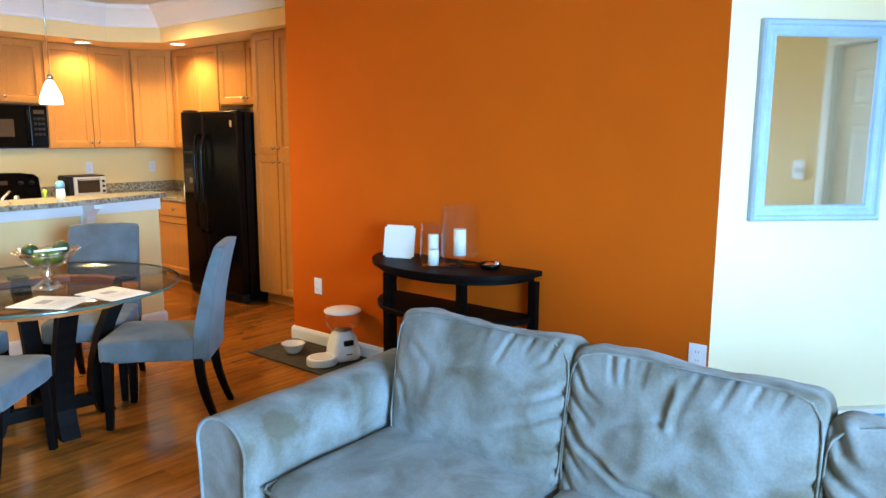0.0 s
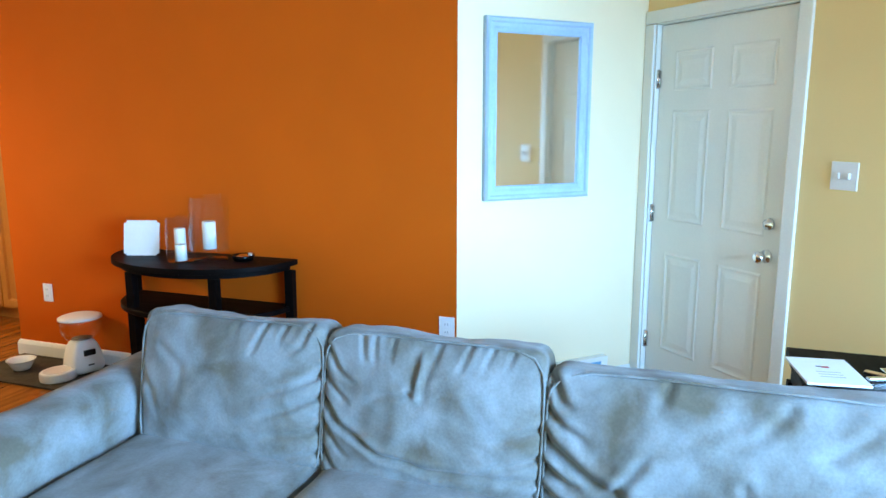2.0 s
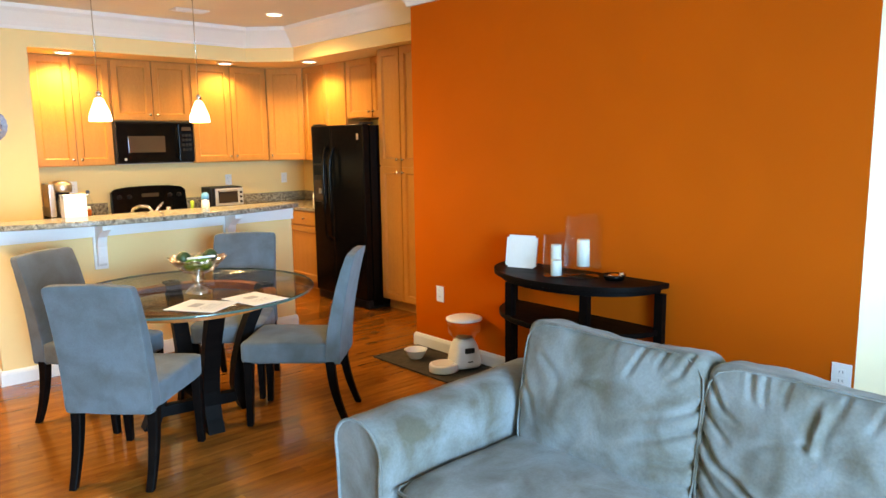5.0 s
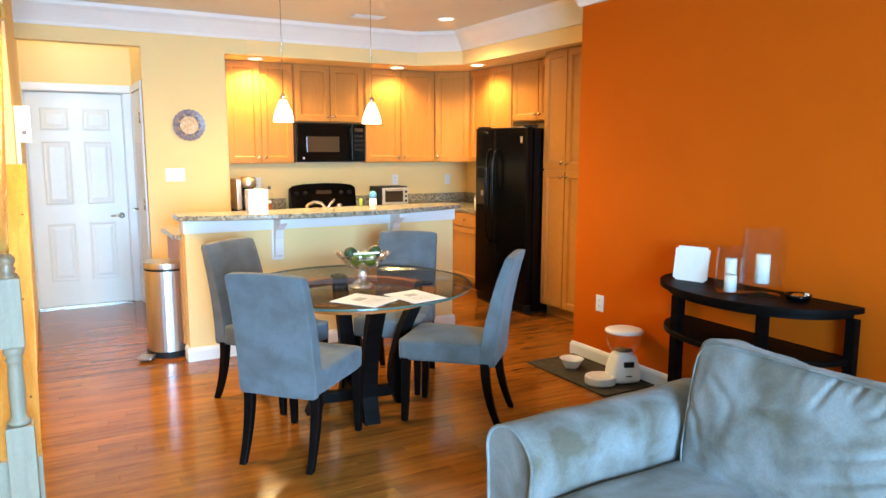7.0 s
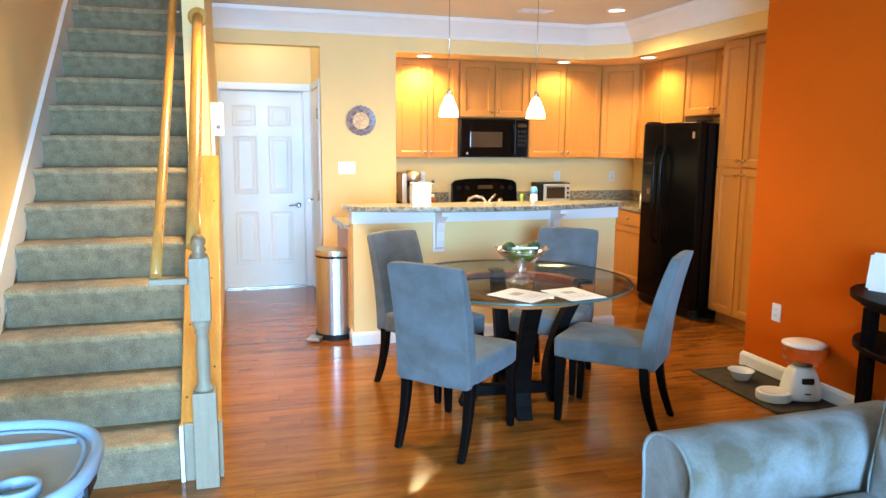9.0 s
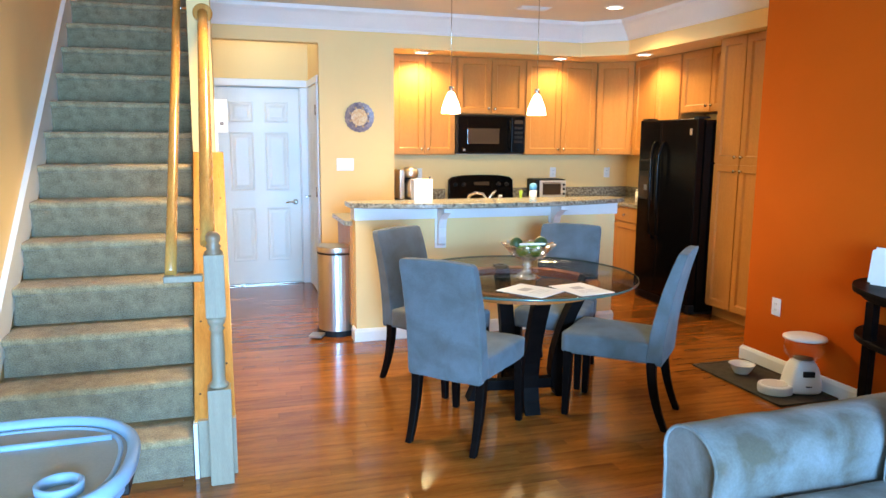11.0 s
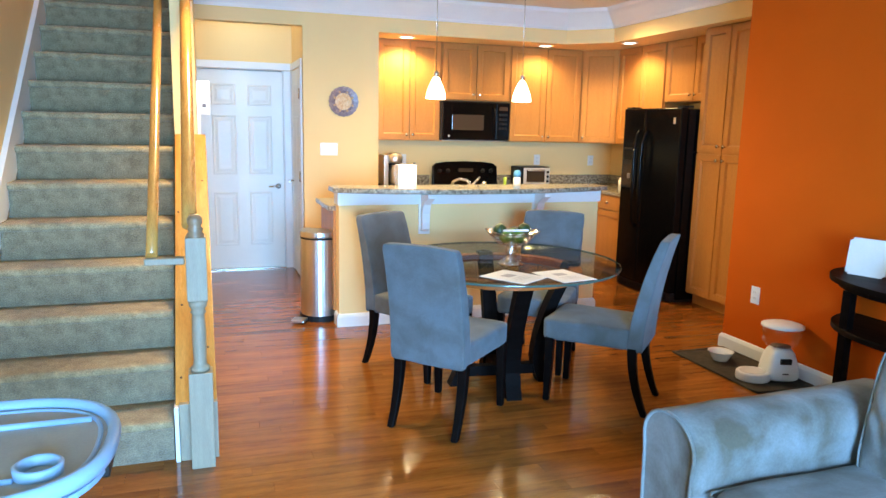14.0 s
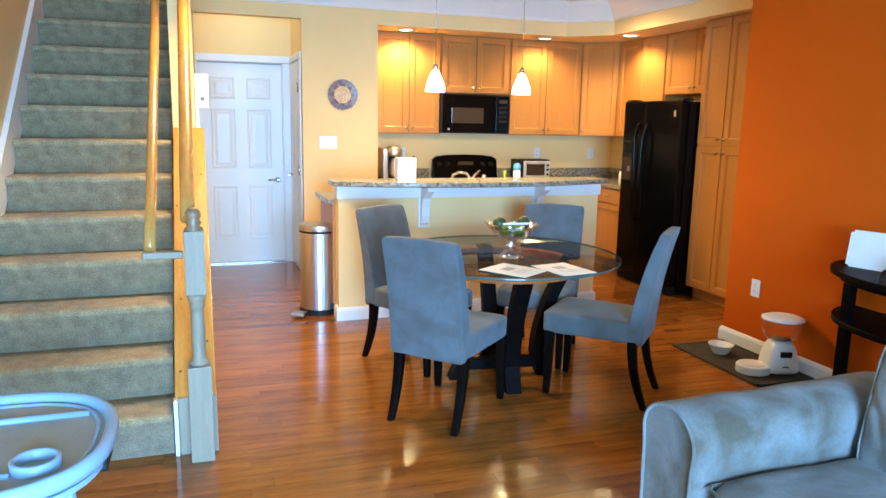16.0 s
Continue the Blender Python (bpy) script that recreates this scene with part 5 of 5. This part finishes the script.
back_cushion(SEATS[1][0], SEATS[1][1], 23, 0.88, (
    (0.020, 0.010, ((-0.99, 0.10), (-0.75, -0.18), (-0.40, -0.44), (0.0, -0.53), (0.45, -0.54), (0.80, -0.50), (1.6, -0.46))),
    (0.012, 0.009, ((0.99, -0.22), (0.80, -0.30), (0.48, -0.50))),
    (0.012, 0.010, ((0.99, 0.10), (0.78, -0.02), (0.55, -0.12))),
    (0.011, 0.009, ((0.99, -0.62), (0.75, -0.74), (0.50, -0.88))),
    (0.012, 0.009, ((-0.97, 0.74), (-0.80, 0.50), (-0.60, 0.34))),
    (0.011, 0.009, ((-0.99, 0.46), (-0.84, 0.24), (-0.70, 0.10))),
    (0.012, 0.009, ((-0.99, -0.16), (-0.84, -0.40), (-0.70, -0.56))),
    (0.011, 0.009, ((-0.99, -0.50), (-0.86, -0.70), (-0.74, -0.82))),
    (-0.013, 0.009, ((-0.02, 0.84), (-0.06, 0.45), (-0.10, 0.12))),
    (0.009, 0.008, ((-0.14, 0.36), (-0.36, 0.28), (-0.52, 0.18))),
    (0.008, 0.007, ((-0.62, 0.95), (-0.56, 0.66))),
    (0.008, 0.007, ((-0.50, 0.95), (-0.45, 0.60))),
    (0.007, 0.007, ((-0.30, 0.95), (-0.32, 0.64))),
    (0.008, 0.007, ((0.10, 0.95), (0.04, 0.66))),
    (0.008, 0.007, ((0.36, 0.95), (0.28, 0.58))),
    (0.008, 0.007, ((0.56, 0.95), (0.48, 0.64))),
    (0.007, 0.007, ((0.74, 0.95), (0.66, 0.68))),
))
back_cushion(SEATS[2][0], SEATS[2][1], 37, 0.838, (
    (0.030, 0.014, ((-0.99, 0.16), (-0.86, -0.04), (-0.70, -0.20), (-0.52, -0.30), (-0.40, -0.62))),
    (0.022, 0.012, ((-0.99, -0.14), (-0.84, -0.30), (-0.66, -0.30))),
    (0.020, 0.012, ((-0.98, -0.40), (-0.80, -0.62), (-0.64, -0.92))),
    (0.018, 0.012, ((-0.99, 0.52), (-0.88, 0.30), (-0.74, 0.16))),
    (0.018, 0.012, ((-0.96, 0.90), (-0.90, 0.62), (-0.82, 0.52))),
    (0.016, 0.012, ((-0.54, -0.24), (-0.46, 0.04), (-0.40, 0.20))),
    (0.016, 0.013, ((-0.46, -0.40), (-0.36, -0.66), (-0.22, -0.86))),
    (0.010, 0.013, ((-0.30, 0.95), (-0.36, 0.62))),
    (0.009, 0.014, ((0.30, 0.80), (0.16, 0.48), (0.0, 0.34))),
    (0.009, 0.014, ((0.70, 0.70), (0.52, 0.40), (0.30, 0.30))),
    (0.010, 0.012, ((0.10, 0.02), (0.14, -0.22), (0.02, -0.36))),
    (0.009, 0.013, ((0.95, 0.30), (0.70, 0.10), (0.45, 0.04))),
))
for x in (SXF + 0.1, SXB - 0.12):
    for y in (SY0 + 0.08, SY1 - 0.08):
        part("foot", lathe([(0, 0), (0.025, 0), (0.03, 0.05), (0, 0.05)], 14, centre=(x, y, 0)), ESPRESSO, sofa)

# ---------- console table at the orange wall ----------
CY0, CY1 = 2.235, 3.37
ct = thing("console_table", pose(WALLX - 0.02, (CY0 + CY1) / 2, 0, 0, 0, 90), "dark espresso half-round console table with a shelf", "console table")
half = (CY1 - CY0) / 2
def halfmoon(z0, z1, w, d, shift=0.0):
    bm = bmesh.new()
    n = 64
    pts = [(w * math.cos(math.pi * i / n), shift + d * max(0.0, math.sin(math.pi * i / n)) ** 0.9) for i in range(n + 1)]
    return prism(bm, pts, z0, z1)
part("top", soft(halfmoon(0.755, 0.785, half, 0.46), 0.004, 2), ESPRESSO, ct)
part("apron", halfmoon(0.725, 0.754, half - 0.05, 0.42), ESPRESSO, ct)
part("shelf", soft(halfmoon(0.495, 0.525, half - 0.03, 0.43), 0.003, 1), ESPRESSO, ct)
for x, y in ((-half + 0.035, 0.03), (half - 0.035, 0.03), (-0.27, 0.345), (0.27, 0.345)):
    part("leg", slab(x - 0.025, x + 0.025, y - 0.022, y + 0.022, 0, 0.725, 0.004), ESPRESSO, ct)
TOP = 0.785

pt = thing("white_picture_frame", pose(3.345, 3.125, TOP, 0, 0, -72), "white tablet-like frame with notched corners", "frame")
bm = bmesh.new()
w, h, k = 0.10, 0.195, 0.016
pts = [(-w + k, 0), (w - k, 0), (w - k, 0.008), (w, 0.012), (w, h - k), (w - k, h - k * 0.6), (w - k, h), (-w + k, h), (-w + k, h - k * 0.6), (-w, h - k), (-w, 0.012), (-w + k, 0.008)]
lo = [bm.verts.new((x, 0.0 + z * 0.18, z)) for x, z in pts]
hi = [bm.verts.new((x, 0.012 + z * 0.18, z)) for x, z in pts]
bm.faces.new(lo)
bm.faces.new(hi[::-1])
for i in range(len(pts)):
    j = (i + 1) % len(pts)
    bm.faces.new((lo[i], lo[j], hi[j], hi[i]))
bmesh.ops.recalc_face_normals(bm, faces=bm.faces)
part("board", bm, CERAMIC, pt)
part("easel_leg", tube([(0, 0.045, 0.17), (0, 0.10, 0.006)], 0.005, 6), ESPRESSO, pt)


def hurricane(m, h, r, foot, candles, label):
    hv = thing("hurricane_candle", m, label, "candle holder")
    base = 0.0
    if foot:
        part("foot", lathe([(0, 0), (r * 0.85, 0), (r * 0.83, 0.006), (0.02, 0.014), (0.014, 0.025), (0.014, 0.04), (0.04, 0.05), (0, 0.051)], 28), CLEAR, hv)
        base = 0.052
    part("glass", lathe([(0, base + 0.003), (r * 0.96, base + 0.003), (r, base + 0.02), (r, h), (r - 0.003, h), (r - 0.004, base + 0.012), (0, base + 0.010)], 36), CLEAR, hv, "clear glass cylinder").visible_shadow = False
    z = base + 0.011
    for x, y, ch, cr in candles:
        part("candle", lathe([(0, 0), (cr, 0), (cr, ch - 0.004), (cr * 0.93, ch), (cr * 0.5, ch - 0.005), (0, ch - 0.008)], 22, centre=(x, y, z)), WAX, hv, "white pillar candle")
        part("wick", tube([(x, y, z + ch - 0.008), (x, y, z + ch + 0.01)], 0.0015, 5), INK, hv)


hurricane(pose(3.285, 2.80, TOP), 0.245, 0.074, False, ((0.026, 0.021, 0.165, 0.030), (-0.030, -0.025, 0.088, 0.031)), "clear glass vase with a tall and a short white candle")
hurricane(pose(3.37, 2.675, TOP), 0.35, 0.108, True, ((0, 0, 0.150, 0.036),), "tall footed hurricane glass with a white pillar candle")
ds = thing("trinket_dish", pose(3.42, 2.50, TOP), "small dark dish with metal trinkets", "dish")
part("dish", lathe([(0, 0.004), (0.045, 0.004), (0.06, 0.03), (0.064, 0.03), (0.05, 0.0), (0, 0.0)], 28), BLACKGLOSS, ds)
part("coin_stack", lathe([(0, 0), (0.016, 0), (0.016, 0.028), (0, 0.028)], 14, centre=(0.03, -0.03, 0.012)), CHROME, ds)
part("coin_heap", lathe([(0, 0.03), (0.02, 0.032), (0.04, 0.022), (0.047, 0.006)], 16), CHROME, ds)

# ---------- pet corner ----------
MATX0, MATX1, MATY0, MATY1 = 3.11, 3.54, 3.53, 4.34
pm = thing("feeding_mat", pose(0, 0, 0), "dark brown woven pet mat on the floor", "mat")
part("mat", slab(MATX0, MATX1, MATY0, MATY1, 0.001, 0.009, 0.003), MATFIBRE, pm)
part("border", run([(MATX0, MATY0), (MATX1, MATY0), (MATX1, MATY1), (MATX0, MATY1), (MATX0, MATY0)], [(0, 0.0092), (0.02, 0.0092), (0.02, 0.012), (0, 0.012)]), MATFIBRE, pm)
pf = thing("pet_feeder", pose(3.42, 3.70, 0.010, 0, 0, -20) @ Matrix.Scale(0.98, 4), "white automatic pet feeder with a clear hopper", "pet feeder")
bm = rounded_box(0.19, 0.19, 0.21, 5, 8)
for v in bm.verts:
    t = (v.co.z + 0.105) / 0.21
    v.co.x *= 1.12 - 0.42 * t ** 1.5
    v.co.y *= 1.12 - 0.42 * t ** 1.5
    v.co.z += 0.105
part("body", bm, WHITEPLASTIC, pf)
part("hopper", lathe([(0.05, 0.20), (0.085, 0.215), (0.112, 0.25), (0.12, 0.30), (0.12, 0.345), (0.117, 0.345), (0.116, 0.30), (0.108, 0.254), (0.082, 0.22), (0.048, 0.205)], 36), CLEAR, pf, "clear plastic hopper")
part("kibble", lathe([(0, 0.206), (0.048, 0.208), (0.06, 0.213), (0.06, 0.216), (0, 0.219)], 24), KIBBLE, pf)
part("lid", lathe([(0, 0.365), (0.10, 0.362), (0.126, 0.353), (0.128, 0.343), (0, 0.343)], 36), WHITEPLASTIC, pf)
part("display", slab(-0.034, 0.034, -0.102, -0.085, 0.12, 0.155, 0.003), BLACKMATT, pf)
part("logo_bar", slab(-0.018, 0.018, -0.108, -0.10, 0.058, 0.064, 0.001), BLACKMATT, pf)
bm = bmesh.new()
prism(bm, [(-0.17 + 0.105 * math.cos(2 * math.pi * i / 32), -0.03 + 0.095 * math.sin(2 * math.pi * i / 32)) for i in range(32)], 0.0, 0.055)
pm2 = part("food_tray", soft(bm, 0.012, 3), WHITEPLASTIC, pf)
bm = bmesh.new()
prism(bm, [(-0.175 + 0.078 * math.cos(2 * math.pi * i / 28), -0.03 + 0.07 * math.sin(2 * math.pi * i / 28)) for i in range(28)], 0.0553, 0.058)
part("tray_bed", bm, CERAMIC, pm2)
pb = thing("pet_bowl", pose(3.31, 4.09, 0.010), "small white ceramic water bowl", "bowl")
part("bowl", lathe([(0, 0.0), (0.045, 0.0), (0.05, 0.006), (0.07, 0.04), (0.08, 0.062), (0.085, 0.065), (0.075, 0.06), (0.06, 0.03), (0.042, 0.012), (0, 0.010)], 36), CERAMIC, pb)

# ---------- entrance ----------
MIRW = pose((EDGE.x + CORNER.x) / 2, (EDGE.y + CORNER.y) / 2, 0, 0, 0, -45)   # local x along the diagonal wall, face on -y
mi = thing("wall_mirror", MIRW @ pose(-0.125, 0, 1.585), "rectangular wall mirror in a pale blue moulded frame", "mirror")
def frame_ring(w, h, prof):
    bm = bmesh.new()
    rows = []
    for sx, sz in ((-1, -1), (1, -1), (1, 1), (-1, 1)):
        rows.append([bm.verts.new((sx * (w / 2 - i), y, sz * (h / 2 - i))) for i, y in prof])
    for a, b in zip(rows, rows[1:] + rows[:1]):
        for j in range(len(prof) - 1):
            bm.faces.new((a[j], a[j + 1], b[j + 1], b[j]))
    bmesh.ops.recalc_face_normals(bm, faces=bm.faces)
    return bm
part("frame", frame_ring(0.645, 0.91, [(0, -0.001), (0, -0.03), (0.01, -0.042), (0.022, -0.04), (0.03, -0.03), (0.045, -0.03), (0.06, -0.022), (0.068, -0.022), (0.075, -0.010)]), MIRRORFRAME, mi)
part("mirror_glass", slab(-0.26, 0.26, -0.0105, -0.004, -0.39, 0.39), MIRROR, mi)
rl = thing("wall_register", MIRW @ pose(0.20, 0, 0.165), "white wall register behind the sofa", "vent")
part("frame", slab(-0.17, 0.17, -0.05, -0.001, -0.06, 0.03, 0.006), TRIM, rl)
part("grille", slab(-0.14, 0.12, -0.054, -0.0505, -0.04, 0.005), BLUEPLASTIC, rl)

side = thing("entry_table", pose(2.63, -0.55, 0), "narrow dark espresso table behind the sofa", "table")
part("top", slab(-0.19, 0.19, -0.42, 0.42, 0.725, 0.758, 0.005), ESPRESSO, side)
part("apron", slab(-0.17, 0.17, -0.40, 0.40, 0.645, 0.724), ESPRESSO, side)
for x in (-0.16, 0.16):
    for y in (-0.39, 0.39):
        part("leg", slab(x - 0.022, x + 0.022, y - 0.022, y + 0.022, 0, 0.645, 0.004), ESPRESSO, side)
bk = thing("printed_folder", pose(2.57, -0.215, 0.759, 0, 0, -82), "white printed folder lying on the dark table", "folder")
part("cover", slab(-0.09, 0.09, -0.12, 0.12, 0, 0.008, 0.002), PAPER, bk)
part("emblem", slab(-0.008, 0.016, 0.022, 0.036, 0.0085, 0.009), REDINK, bk)
part("emblem", slab(-0.022, -0.006, 0.026, 0.036, 0.0092, 0.0096), INK, bk)
for k in range(3):
    part("text_bar", slab(-0.035, 0.035, -0.02 - k * 0.022, -0.015 - k * 0.022, 0.0085, 0.009), PALEINK, bk)
ky = thing("key_ring", pose(2.56, -0.40, 0.759), "shiny metal keys on the dark table", "keys")
part("ring", tube([(0.03 * math.cos(2 * math.pi * i / 20), 0.03 * math.sin(2 * math.pi * i / 20), 0.004) for i in range(20)], 0.003, 6, closed=True), CHROME, ky)
for a in (10, 60, 110):
    b = part("key", slab(0.026, 0.085, -0.011, 0.011, 0.001, 0.012, 0.003), CHROME, ky)
    b.rotation_euler = (0, 0, radians(a))

# ---------- high chair tray by the stairs ----------
hc = thing("high_chair", pose(-0.480, 2.180, 0), "blue-grey plastic high chair tray with a cup ring", "high chair")
def pad(w, d, power, z0, z1, inset=0.0):
    bm = bmesh.new()
    n = 56
    pts = []
    for i in range(n):
        a = 2 * math.pi * i / n
        k = (abs(math.cos(a)) ** power + abs(math.sin(a)) ** power) ** (-1 / power)
        pts.append((math.cos(a) * k * (w - inset), math.sin(a) * k * (d - inset)))
    return prism(bm, pts, z0, z1)
part("tray_bed", pad(0.30, 0.285, 2.6, 0.715, 0.742, 0.012), TRAYBED, hc, "taupe textured tray bed")
def rim(w, d, power, z, r, flat=1.0):
    n = 72
    pts = []
    for i in range(n):
        a = 2 * math.pi * i / n
        k = (abs(math.cos(a)) ** power + abs(math.sin(a)) ** power) ** (-1 / power)
        pts.append((math.cos(a) * k * w, math.sin(a) * k * d, z))
    return tube(pts, r, 10, closed=True, flat=flat)
part("rim", rim(0.30, 0.285, 2.6, 0.745, 0.016, 1.3), TRAYGREY, hc, "raised rounded tray rim")
part("inner_step", rim(0.268, 0.252, 2.8, 0.742, 0.006), TRAYGREY, hc)
part("ridge", tube([(-0.25, 0.135, 0.744), (0.0, 0.14, 0.746), (0.235, 0.145, 0.744)], 0.010, 8), TRAYGREY, hc)
part("ridge", tube([(-0.25, -0.17, 0.744), (0.06, -0.165, 0.744), (0.12, -0.165, 0.744)], 0.008, 8), TRAYGREY, hc)
part("cup_ring", lathe([(0.050, 0.742), (0.052, 0.764), (0.045, 0.768), (0.039, 0.762), (0.038, 0.742)], 32, centre=(0.165, -0.135, 0)), TRAYGREY, hc, "round cup holder ring")
part("latch", slab(0.278, 0.300, -0.08, 0.03, 0.685, 0.727, 0.006), BLACKMATT, hc, "black release latch")
part("skirt", pad(0.295, 0.28, 2.6, 0.70, 0.714), TRAYGREY, hc)
for sx in (-1, 1):
    for sy in (-1, 1):
        part("leg", tube([(sx * 0.16, sy * 0.12, 0.70), (sx * 0.22, sy * 0.20, 0.0)], 0.014, 10), TRAYGREY, hc)

# ---------- floor planks ----------
rng = random.Random(5)
PLANKW = 0.083
def plank_mesh(l):
    bm = bmesh.new()
    box(bm, 0, l, 0.0003, PLANKW - 0.0003, -0.012, 0)
    ed = [e for e in bm.edges if all(v.co.z > -0.001 for v in e.verts)]
    bmesh.ops.bevel(bm, geom=ed, offset=0.0006, segments=1, affect="EDGES")
    return mesh_of("plank", bm, OAKFLOOR)
LENGTHS = [0.6, 0.8, 1.0, 1.2, 1.4]
PLANKS = {l: plank_mesh(l) for l in LENGTHS}
rest_v, rest_f = [], []
count = 0
row = 0
y = -2.62
while y < 8.0:
    x = -1.0 - rng.random() * 0.9
    while x < 4.5:
        l = rng.choice(LENGTHS)
        near = 2.25 < y < 5.5 and -0.5 < x and x + l < 4.2
        if near and count < 290:
            ob = new("plank", PLANKS[l])
            ob.parent = floor
            ob.location = (x, y, 0.0003 * rng.random() - 0.0003)
            count += 1
        else:
            g = 0.0004
            b = len(rest_v)
            x0, x1 = max(-1.0, x + g), min(4.5, x + l - g)
            if x1 > x0:
                rest_v += [(x0, y + g, -0.0005), (x1, y + g, -0.0005), (x1, y + PLANKW - g, -0.0005), (x0, y + PLANKW - g, -0.0005)]
                rest_v += [(x0, y + g, -0.012), (x1, y + g, -0.012), (x1, y + PLANKW - g, -0.012), (x0, y + PLANKW - g, -0.012)]
                rest_f += [(b, b + 1, b + 2, b + 3), (b + 4, b + 5, b + 1, b), (b + 5, b + 6, b + 2, b + 1), (b + 6, b + 7, b + 3, b + 2), (b + 7, b + 4, b, b + 3)]
        x += l
    y += PLANKW
me = bpy.data.meshes.new("plank_field")
me.from_pydata(rest_v, [], rest_f)
me.materials.append(OAKFIELD)
field = new("plank_field", me)
field.parent = floor
tagged(field, kind="stuff")
